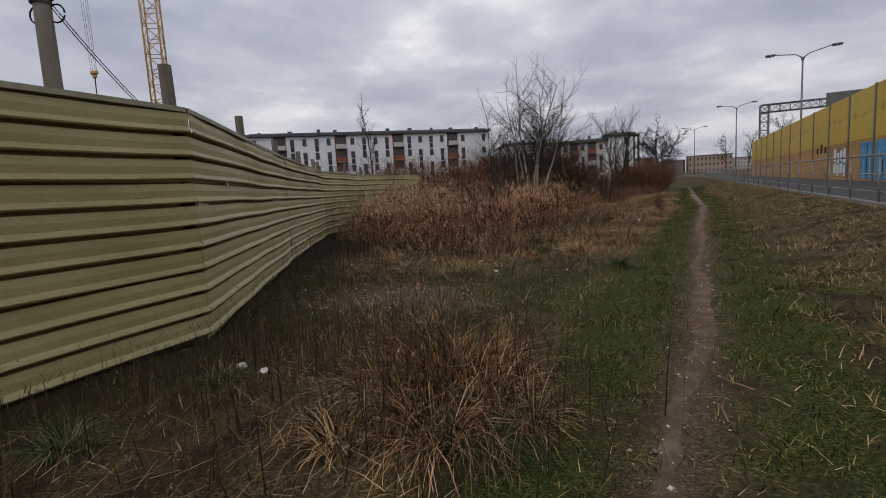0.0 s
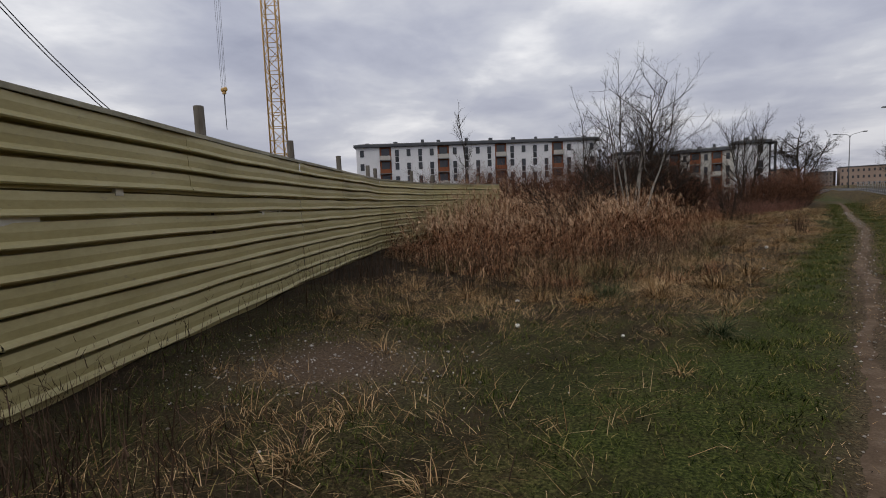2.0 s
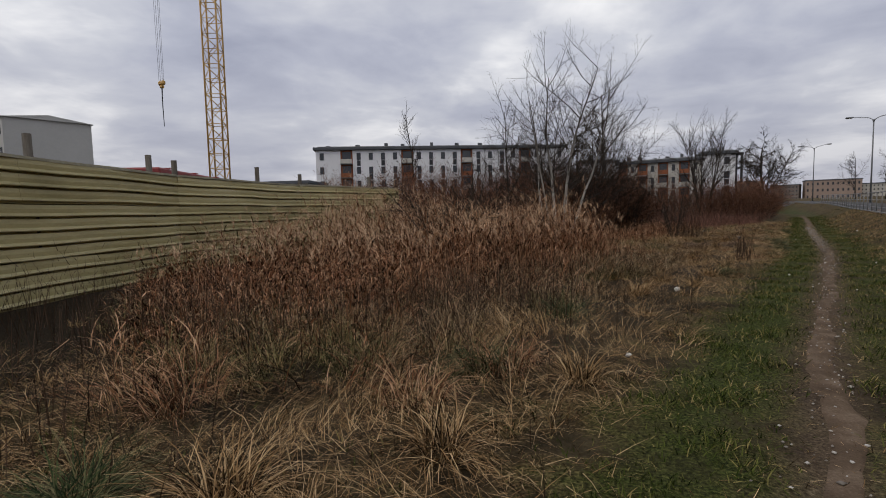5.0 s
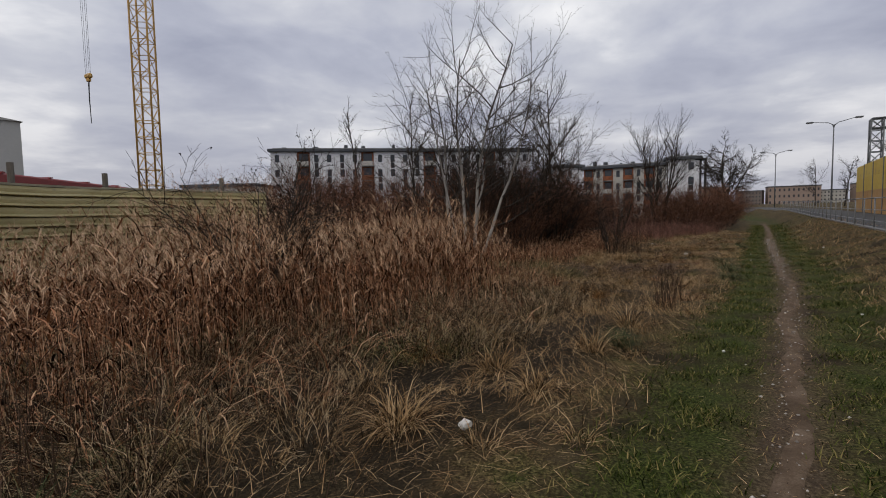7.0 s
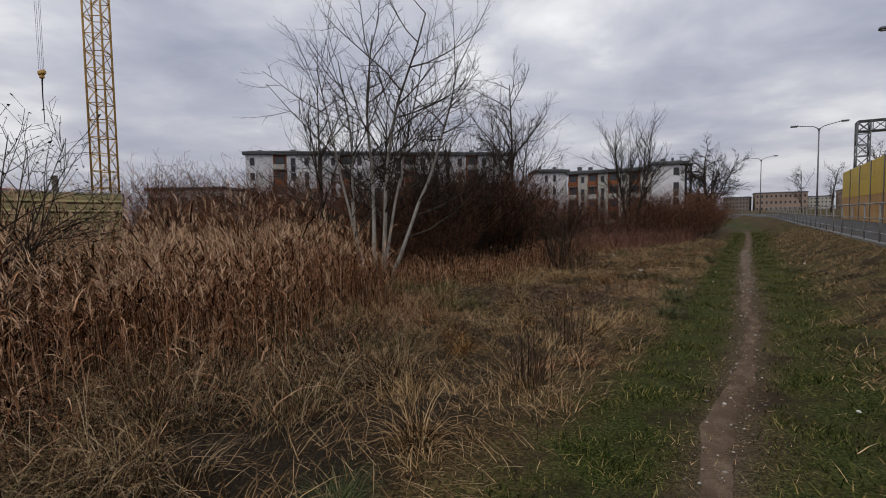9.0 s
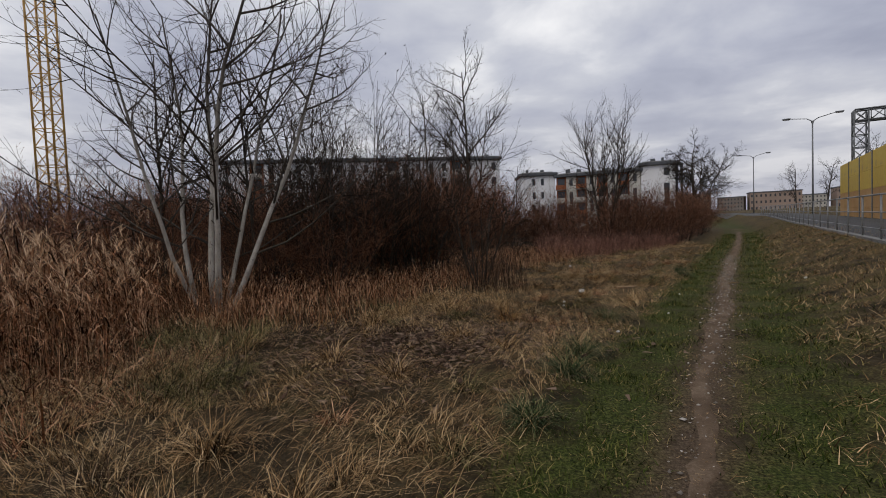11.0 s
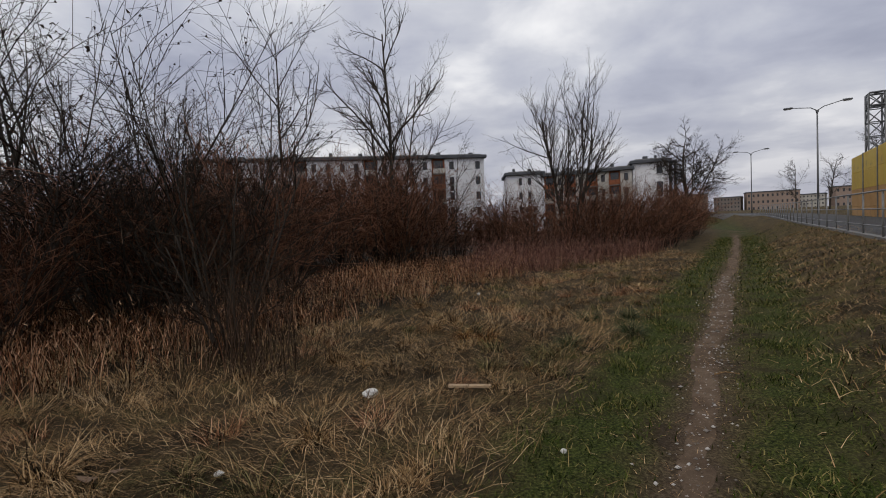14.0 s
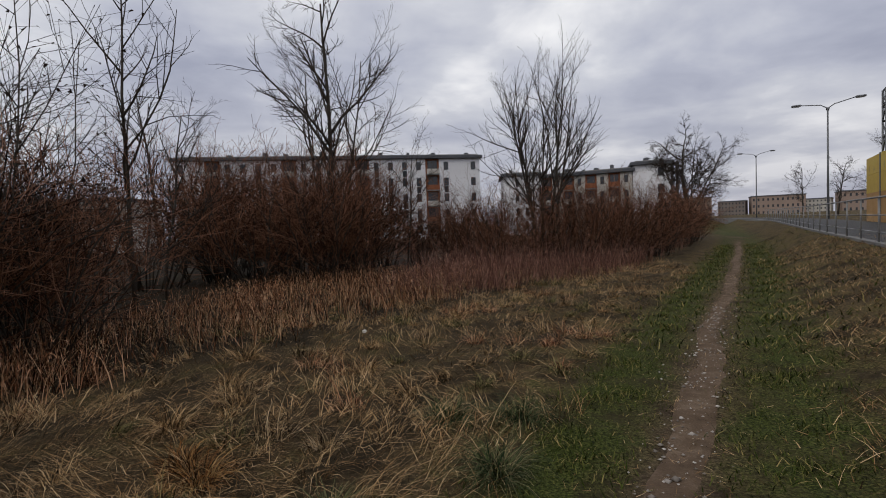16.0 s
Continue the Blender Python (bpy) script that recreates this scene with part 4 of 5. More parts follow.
    loop = [(0.12 + 0.12 * math.cos(q), 0.1, 4.05 + 0.12 * math.sin(q)) for q in np.linspace(0, 6.0, 14)]
    part("cable_coil", tubes("cable_coil", [(loop, 0.012, 0.012, 5), ([(a - 0.28, b, c) for a, b, c in loop], 0.012, 0.012, 5)], M["cable"]), None, ob)


def street_lamp(s, o, first=[]):
    x, y = (float(v) for v in road(s, o))
    m = pose(x, y, float(bank(s)) - 0.1, 0, 0, -20 + math.degrees(max(0, s - BEND_AT) / BEND))
    if first:
        return copy_thing(first[0], m)
    ob = thing("street_lamp", (0, 0, 0), label="tall grey double-armed street lamp", category="street lamp", group="street lamps along the road")
    part("pole", smooth(tubes("pole", [([(0, 0, -0.3), (0, 0, 4), (0, 0, 10.0)], 0.11, 0.06, 10)], M["lampgrey"])), None, ob)
    for side in (-1, 1):
        pts = [(0, 0, 9.6), (side * 0.12, 0, 10.0), (side * 0.5, 0, 10.25), (side * 1.9, 0, 10.6 if side > 0 else 10.42)]
        arm = part("arm", tubes("arm", [(pts, 0.05, 0.04, 8)], M["lampgrey"]), None, ob)
        x1, z1 = pts[-1][0], pts[-1][2]
        part("lamp_head", boxed(min(x1, x1 + side * 0.75), max(x1, x1 + side * 0.75), -0.16, 0.16, z1 - 0.06, z1 + 0.1, bevel=0.05), M["lampgrey"], arm)
        part("lens", boxed(min(x1 + side * 0.1, x1 + side * 0.65), max(x1 + side * 0.1, x1 + side * 0.65), -0.12, 0.12, z1 - 0.1, z1 - 0.062, bevel=0.015), M["glow"], arm)
    ob.matrix_world = m
    first.append(ob)
    return ob


def build_gantry():
    x, y = (float(v) for v in road(73.0, 9.7))
    ob = thing("sign_gantry", (x, y, 0.5), -20, "dark steel lattice gantry over the road, with a grey sign", "sign gantry")
    chords, braces = lattice(0.9, 9.0, 9, 0.07, 0.04)
    part("upright", tubes("upright", chords + braces, M["lampgrey"]), None, ob)
    chords, braces = lattice(0.9, 15.0, 15, 0.07, 0.04)
    part("beam", tubes("beam", chords + braces, M["lampgrey"]), None, ob, at=pose(-0.4, 0, 8.6, 0, 90, 0))
    part("upright", tubes("upright", [([(14.5, 0, -0.5), (14.5, 0, 8.6)], 0.3, 0.25, 6)], M["lampgrey"]), None, ob)
    part("sign_panel", boxed(6.0, 12.0, -0.75, -0.6, 7.2, 9.6, bevel=0.03), M["lampgrey"], ob, "grey back of a road sign")


def car(s, o, paint, label, turn_extra=0.0):
    x, y = (float(v) for v in road(s, o))
    ob = thing("car", (x, y, float(bank(s)) - 0.12), -20 + math.degrees(max(0, s - BEND_AT) / BEND) + turn_extra, label, "car", "cars on the road")
    prof = [(-2.1, 0.3), (-2.1, 0.75), (-1.95, 0.95), (-1.2, 1.05), (-0.6, 1.42), (0.9, 1.45), (1.6, 1.05), (2.05, 0.95), (2.1, 0.3)]
    vs = [(sx * (0.86 if z < 1.1 else 0.66), y_, z) for sx in (-1, 1) for y_, z in prof]
    n = len(prof)
    fs = [tuple(range(n)), tuple(range(2 * n - 1, n - 1, -1))] + [(i, n + i, n + (i + 1) % n, (i + 1) % n) for i in range(n)]
    part("body", mesh_of("body", vs, fs, M[paint]), None, ob)
    part("windscreen", mesh_of("windscreen", [(-0.72, -1.17, 1.09), (0.72, -1.17, 1.09), (0.6, -0.62, 1.42), (-0.6, -0.62, 1.42), (-0.72, -1.14, 1.06), (0.72, -1.14, 1.06), (0.6, -0.6, 1.39), (-0.6, -0.6, 1.39)], [(0, 1, 2, 3), (7, 6, 5, 4), (0, 4, 5, 1), (2, 6, 7, 3)], M["glass"]), None, ob)
    for sx, sy in itertools.product((-0.82, 0.82), (-1.3, 1.3)):
        wheel = part("wheel", tubes("tyre", [([(sx - 0.1, sy, 0.31), (sx + 0.1, sy, 0.31)], 0.31, 0.31, 14)], M["tyre"]), None, ob)
        part("rim", tubes("rim", [([(sx - 0.11, sy, 0.31), (sx + 0.11, sy, 0.31)], 0.19, 0.19, 10)], M["steel"]), None, wheel)
    for sx in (-0.6, 0.6):
        part("headlight", boxed(sx - 0.2, sx + 0.2, -2.13, -2.06, 0.62, 0.8, bevel=0.02), M["headlight"], ob, "lit headlight")


build_ground()
build_footpath()
build_road()
build_fence()
build_railing()
build_barrier()

apartment_block((-52.3, 102.0), (1.2, 122.0), 13, 0.0, 16.4, 5, "wbrddddrddddrddddrdbw", "long white five-storey apartment block with rust-red loggias")
apartment_block((5.5, 126.0), (13.0, 127.0), 10, 0.0, 12.8, 4, "bwwb", "small white end of a low apartment block", chimneys=2)
apartment_block((13.2, 127.0), (30.0, 122.6), 11, 0.0, 12.2, 4, "rdrdrdrd", "long low apartment block with dark loggias", wall="cream", chimneys=6)
tower = apartment_block((30.1, 122.4), (36.5, 121.8), 11, 0.0, 13.2, 4, "bd", "white corner apartment block with a dark open roof frame", chimneys=2)
part("roof_frame", tubes("roof_frame", [([(7.6, y, -1), (7.6, y, 12.2)], 0.3, 0.3, 4) for y in (0.2, 6)] + [([(5.5, y, 12.2), (7.9, y, 12.2)], 0.35, 0.35, 4) for y in (0.2, 6)] + [([(5.5, y, z), (7.6, y, z)], 0.2, 0.2, 4) for y in (0.2, 6) for z in (3.2, 6.2, 9.2)], M["slate"]), None, tower, "dark open concrete frame of balconies")
plain_block("housing_block", (-133.0, 85.7), (-92.6, 66.3), 13, 0.0, 19.6, "greywall", 5, 9, "grey gable-ended housing block behind the fence", 0.95)
plain_block("low_house", (-52.0, 76.0), (-40.0, 78.0), 9, 0.0, 6.6, "cream", 2, 5, "low white flat-roofed house beyond the site", 0.0)
FAR_BLOCKS = [(58, 350, 14, 13.5, "farwall"), (74, 335, 12, 10.0, "cream"), (88, 340, 22, 12.5, "salmon"), (113, 333, 12, 9.5, "farwall"), (128, 326, 24, 11.5, "salmon"), (156, 330, 10, 9.0, "cream"),
              (168, 318, 26, 12.0, "salmon"), (198, 320, 12, 8.5, "farwall"), (212, 306, 26, 11.0, "salmon"), (242, 310, 14, 9.5, "cream"), (258, 292, 30, 11.5, "farwall")]
for k, (x, y, w, h, wall) in enumerate(FAR_BLOCKS):
    plain_block("housing_block", (x, y), (x + w, y - 6), 12, 3.4, h + 2.6, wall, 3 + k % 2, 5 + w // 4, "far pale housing block beyond the road")


def build_hut():
    ob = thing("site_hut", (-9.6, 18.0, -0.1), math.degrees(math.atan2(12.0, -4.4)), "long low site hut with a red sheet roof", "hut")
    part("wall", boxed(0, 12.6, 0.1, 2.8, -0.2, 2.7), M["cream"], ob)
    part("roof", boxed(-0.3, 12.9, -0.2, 3.1, 2.7, 3.05, bevel=0.05), M["red"], ob)
    for k in range(6):
        part("roof_rib", boxed(0.4 + 2.2 * k, 0.5 + 2.2 * k, -0.22, 3.12, 3.05, 3.09), M["red"], ob)


build_hut()
build_crane()
build_pole()
for s_, o_ in ((51, 9.4), (86, 8.1), (124, 9.0), (162, 9.0), (200, 9.0)):
    street_lamp(s_, o_)
build_gantry()
car(168, 11.5, "carpaint", "small silver car with lit headlights on the road")
car(205, 11.5, "slate", "dark car with lit headlights on the road")


# trees
TREE = dict(count=(1, 11, 9, 6), bits=(9, 5, 3, 2), wander=(0.05, 0.1, 0.14, 0.16), up=(0.03, 0.07, 0.05, 0.03), taper=(0.25, 0.25, 0.3, 0.5), angle=(0, 44, 42, 40), reach=(1, 0.42, 0.42, 0.45), thin=(1, 0.5, 0.5, 0.55), **{"from": (0, 0.25, 0.15, 0.2)})
BIRCH = dict({k: v for k, v in TREE.items() if k != "from"}, count=(1, 13, 7, 4), reach=(1, 0.5, 0.38, 0.4), wander=(0.06, 0.08, 0.11, 0.14), angle=(0, 57, 44, 40), up=(0.035, 0.09, 0.07, 0.04), thin=(1, 0.4, 0.5, 0.55), **{"from": (0, 0.17, 0.15, 0.2)})
VASE = dict(TREE, count=(1, 12, 8, 4), angle=(0, 31, 28, 28), reach=(1, 0.5, 0.45, 0.4), up=(0.05, 0.1, 0.08, 0.05))
ROUND = dict(TREE, count=(1, 16, 10, 9), angle=(0, 52, 46, 44), reach=(1, 0.44, 0.42, 0.42), up=(0.06, 0.03, 0.02, 0.01), wander=(0.05, 0.14, 0.18, 0.2), thick=1.2, thin=(1, 0.34, 0.5, 0.55), **{"from": (0, 0.2, 0.15, 0.15)})
SHRUB = dict(count=(1, 11, 5), bits=(5, 3, 1), wander=(0.13, 0.2, 0.2), up=(0.02, 0.03, 0.02), taper=(0.3, 0.3, 0.5), angle=(0, 38, 40), reach=(1, 0.42, 0.42), thin=(1, 0.5, 0.55), thick=1.3, **{"from": (0, 0.12, 0.1)})

bare_tree("tree", 3, (3.5, 24.2, -0.12), [((-0.25, 0, 0), (-0.3, 0.05, 1), 6.0, 0.054), ((0.02, 0.1, 0), (-0.1, 0.1, 1), 6.9, 0.066), ((0.25, -0.05, 0), (0.14, -0.02, 1), 6.8, 0.062), ((0.42, 0.05, 0), (0.36, 0.2, 1), 6.4, 0.056), ((0.15, 0.25, 0), (0.12, 0.42, 1), 6.2, 0.048), ((-0.1, -0.1, 0), (-0.12, -0.3, 1), 5.4, 0.044)],
          BIRCH, (M["birch"], M["limb"], M["darktwig"]), "bare pale-barked tree with many stems from one root", "tree")
bare_tree("tree", 5, (5.6, 33.2, -0.1), [((0, 0, 0), (0.2, 0.0, 1), 6.2, 0.048)], dict(TREE, count=(1, 13, 6, 4), up=(0.02, 0.05, 0.04, 0.02)), (M["bark"], M["bark"], M["darktwig"]), "slender dark bare tree leaning over the thicket", "tree")
bare_tree("tree", 6, (13.2, 44.3, -0.1), [((0.1 * math.cos(a), 0.1 * math.sin(a), 0), (0.22 * math.cos(a), 0.22 * math.sin(a), 1), 6.3 + 0.4 * math.sin(3 * a), 0.065) for a in (0, 1.3, 2.6, 3.9, 5.1)], VASE, (M["bark"], M["bark"], M["darktwig"]), "bare upright tree with many slender stems in a vase shape", "tree")
bare_tree("tree", 7, (5.9, 41.3, -0.1), [((0, 0, 0), (0.03, 0, 1), 9.4, 0.11), ((0.2, 0.1, 0), (0.2, 0.1, 1), 7.6, 0.06), ((-0.2, 0, 0), (-0.2, 0.1, 1), 7.2, 0.06)], dict(TREE, count=(1, 14, 9, 5), angle=(0, 38, 36, 36), reach=(1, 0.4, 0.42, 0.45), up=(0.05, 0.07, 0.06, 0.04)), (M["bark"], M["bark"], M["darktwig"]), "tall bare dark tree rising from the thicket", "tree")
bare_tree("tree", 12, (25.0, 68.3, 0.0), [((0, 0, 0), (0.02, 0, 1), 8.2, 0.2)] + [((0.0, 0, 1.7 + 0.12 * n), (0.75 * math.cos(1.05 * n + 0.4), 0.75 * math.sin(1.05 * n + 0.4), 1), 5.6, 0.075) for n in range(6)], ROUND, (M["bark"], M["bark"], M["darktwig"]), "round-crowned bare dark tree at the end of the thicket", "tree")
bare_tree("tree", 10, (-12.3, 53.8, 0.0), [((0, 0, 0), (0.0, 0, 1), 11.6, 0.12)], dict(VASE, thick=1.2, count=(1, 20, 7, 4), angle=(0, 34, 30, 28), reach=(1, 0.26, 0.4, 0.4), thin=(1, 0.3, 0.5, 0.55)), (M["bark"], M["bark"], M["darktwig"]), "narrow bare tree beyond the reeds", "tree")
for k, (x, y, h, r, lean) in enumerate(((3.2, 26.2, 5.2, 0.045, 0.02), (1.5, 25.4, 5.6, 0.05, -0.06), (4.2, 28.0, 4.8, 0.04, 0.1), (2.4, 29.5, 5.0, 0.045, -0.05), (4.3, 35.5, 4.4, 0.04, 0.05), (2.4, 33.5, 4.8, 0.045, -0.1), (8.2, 43.0, 4.6, 0.04, 0.05))):
    bare_tree("tree", 20 + k, (x, y, -0.1), [((0, 0, 0), (lean, 0, 1), h, r)], dict(TREE, count=(1, 12, 7, 4)), (M["bark"], M["bark"], M["darktwig"]), "slender bare dark tree standing in the thicket", "tree", "slender trees of the thicket")

for k, (s_, o_, h) in enumerate(((112, 20, 9.0), (118, 23, 10.0), (126, 20, 8.0), (140, 21, 9.0))):
    x, y = (float(v) for v in road(s_, o_))
    bare_tree("tree", 60 + k, (x, y, float(bank(s_)) - 0.3), [((0, 0, 0), (0.05, 0, 1), h, 0.14)], dict(ROUND, count=(1, 16, 9, 5), thick=3.0), (M["bark"], M["bark"], M["darktwig"]), "distant bare dark tree beyond the road", "tree", "far trees beyond the road")

# arching briar among the reeds, and hanging vines in the thicket
BRIAR = dict(SHRUB, up=(-0.07, -0.02, 0.0), wander=(0.09, 0.16, 0.2), count=(1, 13, 6))
bare_tree("shrub", 31, (1.15, 16.4, -0.1), [((0.2 * math.cos(a), 0.2 * math.sin(a), 0), (0.42 * math.cos(a), 0.42 * math.sin(a), 1.0), 2.3 + 0.5 * math.sin(a * 2.3), 0.016) for a in (0, 0.2, 0.35, 0.6, 0.9, 1.2, 1.5, 2.1, 2.9, 3.7, 4.4, 4.8, 5.2, 5.8)], BRIAR, (M["bark"], M["darktwig"], M["darktwig"]), "arching bare wild briar with dark hips among the reeds", "shrub", leaves=520, leafsize=0.045)
for k, (x, y, h) in enumerate(((4.6, 27.6, 4.6), (6.4, 29.2, 4.2), (3.3, 30.6, 4.6), (5.3, 28.6, 4.8), (2.6, 27.4, 4.6), (4.9, 31.4, 4.4))):
    bare_tree("shrub", 41 + k, (x, y, -0.1), [((0.3 * math.cos(a), 0.3 * math.sin(a), 0), (0.3 * math.cos(a), 0.3 * math.sin(a), 1.0), h * (0.8 + 0.3 * math.sin(a * 3)), 0.02) for a in np.arange(0, 6.2, 0.5)], dict(BRIAR, up=(-0.035, -0.01, 0)), (M["bark"], M["darktwig"], M["darktwig"]), "tall tangled briar with arching shoots and dark dry leaves", "shrub", "briars of the thicket", leaves=700, leafsize=0.05)

# an open dark shrub before the thicket
for x, y, h, seed in ((8.3, 27.2, 2.2, 47),):
    bare_tree("shrub", seed, (x, y, -0.1), [((0.12 * math.cos(a), 0.12 * math.sin(a), 0), (0.34 * math.cos(a), 0.34 * math.sin(a), 1.0), h * (0.85 + 0.25 * math.sin(a * 2.7)), 0.018) for a in np.arange(0, 6.2, 0.62)], dict(SHRUB, count=(1, 9, 4), wander=(0.08, 0.16, 0.2)), (M["bark"], M["darktwig"], M["darktwig"]), "open dark leafless shrub with upright twiggy stems", "shrub")

# dense thicket: four grown shrubs and their copies
rng_s = random.Random(77)
models = []
for k in range(4):
    stems = []
    for n in range(26):
        a, r = rng_s.uniform(0, 6.28), rng_s.uniform(0.05, 0.6)
        lean = rng_s.uniform(0.1, 0.55)
        stems.append(((r * math.cos(a), r * math.sin(a), 0), (lean * math.cos(a), lean * math.sin(a), 1), rng_s.uniform(1.9, 3.0), 0.014))
    models.append(stems)
THICKET = [(-3.4, 25.0, 1.0), (-2.0, 26.2, 1.05), (-0.6, 25.0, 1.0), (0.4, 26.6, 1.1), (1.6, 25.2, 0.8), (2.3, 27.6, 0.95), (3.4, 26.2, 0.7), (3.2, 28.8, 0.95), (4.8, 26.8, 0.8), (5.0, 29.4, 1.0), (6.0, 29.6, 1.1), (6.7, 30.2, 1.0), (6.6, 30.8, 0.9), (-5.8, 24.4, 1.0), (-7.2, 27.0, 1.2), (-4.2, 28.2, 1.2), (-8.5, 31.0, 1.4), (-0.2, 23.6, 0.8), (-1.4, 23.4, 0.9), (-2.6, 23.6, 0.95), (0.8, 23.4, 0.7),
           (5.0, 30.4, 1.1), (4.6, 38.6, 1.45), (6.4, 39.6, 1.45), (5.2, 42.0, 1.6), (6.9, 40.6, 1.35), (2.0, 31.0, 1.3), (0.6, 29.0, 1.1), (-1.4, 28.4, 1.1), (1.8, 34.6, 1.1),
           (7.1, 43.2, 1.3), (8.1, 45.6, 0.95), (9.3, 46.2, 0.85), (7.4, 48.2, 1.05), (9.0, 49.0, 0.95), (10.3, 47.6, 0.9), (8.6, 52.0, 1.1), (10.6, 51.0, 1.0), (11.4, 43.4, 0.95), (12.8, 43.0, 1.0), (14.2, 43.8, 1.0), (15.6, 44.8, 1.05), (16.8, 46.2, 1.0), (17.8, 48.0, 1.05), (12.0, 46.0, 1.1), (15.0, 47.4, 1.15), (18.6, 50.4, 1.05), (19.6, 53.0, 1.1), (20.8, 56.0, 1.15), (22.0, 59.0, 1.2), (23.2, 62.0, 1.2), (24.4, 65.6, 1.2), (17.0, 51.0, 1.2), (19.4, 57.6, 1.25), (5.0, 46.0, 1.7), (1.6, 41.0, 1.6), (-1.6, 35.0, 1.3), (-4.6, 33.0, 1.3), (-6.8, 40.0, 1.5), (-1.0, 46.0, 1.5), (-10, 46.0, 1.6),
           (6.0, 43.8, 1.6), (4.0, 41.0, 1.6), (3.0, 43.4, 1.7), (1.4, 38.0, 1.5), (0.2, 43.6, 1.7), (5.6, 40.6, 1.5), (2.4, 40.0, 1.5), (10.4, 45.6, 1.2), (13.6, 45.4, 1.2), (16.2, 49.0, 1.2), (-2.6, 30.6, 1.3), (0.4, 32.0, 1.3)]
made = []
for k, (x, y, size) in enumerate(THICKET):
    at = pose(x, y, -0.12, 0, 0, rng_s.uniform(0, 360)) @ Matrix.Diagonal((size * 1.1, size * 1.1, size * rng_s.uniform(0.85, 1.1), 1))
    if k < 4:
        ob = bare_tree("shrub", 50 + k, (0, 0, 0), models[k], SHRUB, (M["bark"], M["twig"], M["twig"]), "dense leafless red-brown shrub of the thicket", "shrub", "shrubs of the thicket")
        made.append(ob)
        ob.matrix_world = at
    else:
        copy = copy_thing(made[k % 4], Matrix())
        copy.matrix_basis = at


# grasses and reeds: uncountable
def scatter(rng, n, x0, x1, y0, y1):
    return rng.uniform(x0, x1, n), rng.uniform(y0, y1, n)


def patchy(x, y, k=1.0, shift=0.0):
    return 0.5 + 0.25 * np.sin(1.3 * k * x + 0.9 * k * y + shift) + 0.25 * np.sin(-0.8 * k * x + 1.7 * k * y + 2 * shift + 1.0)


def stuff(name, sets, mat, label, category):
    v, t = joined(sets)
    tagged(new(name, tri_mesh(name, v, t, mat)), label, category, kind="stuff")


def on_land(x, y, sink=0.01):
    return np.stack([x, y, land(x, y) - sink], 1)


def lawn_at(x, y):
    return np.exp(-(((x - 1.9) / 2.4) ** 2 + ((y - 2.9) / 2.0) ** 2))


def reed_zone(x, y):
    """How far a place lies inside the tall reeds, 0 to 1."""
    e = off_path(x, y)
    edge = np.interp(y, [6, 8, 11, 14, 17, 20, 24], [-2.2, -3.2, -3.9, -3.7, -3.8, -4.9, -8.0])
    wob = 0.35 * np.sin(2.1 * x + 1.7 * y) + 0.25 * np.sin(4.3 * y - x)
    right = step01((edge - e + wob) / 0.9)
    front = step01((y - np.interp(x, [-4, -1.5, 0.5, 2.5, 4.5, 6], [11.5, 9.2, 7.9, 7.7, 8.3, 10]) + wob) / 0.9)
    left = step01((x - fence_x(y) - 0.5 + wob) / 0.7)
    return right * front * left * step01((25.5 - y) / 2.0)


def build_turf():
    rng = np.random.default_rng(11)
    sets = []
    for n, y0, y1, h, w in ((120000, -3.5, 7, 0.055, 0.0075), (75000, 7, 18, 0.055, 0.0085), (75000, 18, 31, 0.055, 0.0085), (30000, 31, 55, 0.08, 0.018)):
        y = rng.uniform(y0, y1, n)
        pick = rng.random(n)
        e = np.where(pick < 0.42, rng.normal(-0.58, 0.26, n), np.where(pick < 0.8, rng.normal(0.62, 0.3, n), rng.uniform(0.2, 3.4, n)))
        x = np.interp(y, WAY_Y, WAY_X) + e / 0.925
        if y0 < 0:
            far = rng.random(n) < 0.55
            x = np.where(far, rng.normal(0.6, 2.2, n), x)
            y = np.where(far, rng.normal(3.0, 2.2, n), y)
            e = off_path(x, y)
        keep = (np.abs(e) > 0.05 + 0.16 * rng.random(n)) & (x > fence_x(y) + 0.1) & (((x - 0.0) / 0.9) ** 2 + ((y - 2.9) / 0.65) ** 2 > rng.uniform(0.5, 1.4, n)) & (rng.random(n) < 0.1 + 1.8 * patchy(x, y, 3.4) * patchy(x, y, 7.3, 2.0)) & (e < 3.2)
        x, y = x[keep], y[keep]
        n = len(x)
        v, t, _ = blades(on_land(x, y), rng.uniform(0, 6.28, n), rng.uniform(0.4, 1.6, n) * h * (0.5 + patchy(x, y, 5.0)), rng.uniform(0.2, 1.1, n), rng.uniform(0.2, 1.3, n), np.full(n, w), 2)
        sets.append((v, t))
    stuff("short_grass", sets, M["turf"], "short green winter grass beside the footpath", "grass")


def dryness(x, y):
    """How thickly dry grass lies at a place, 0 to 1."""
    e = off_path(x, y)
    near_fence = step01((x - fence_x(y) - 0.5) / 1.6)
    gloom = 0.45 * np.exp(-(((y - 14.0) / 3.4) ** 2)) * step01((-e - 1.3) / 0.6)
    leafy = np.exp(-(((x - 7.7) / 1.5) ** 2 + ((y - 21.8) / 1.2) ** 2))
    bare = np.exp(-(((x - 0.0) / 1.1) ** 2 + ((y - 2.9) / 0.8) ** 2))
    thin = np.exp(-(((x + 0.7) / 1.2) ** 2 + ((y + 0.3) / 1.6) ** 2))
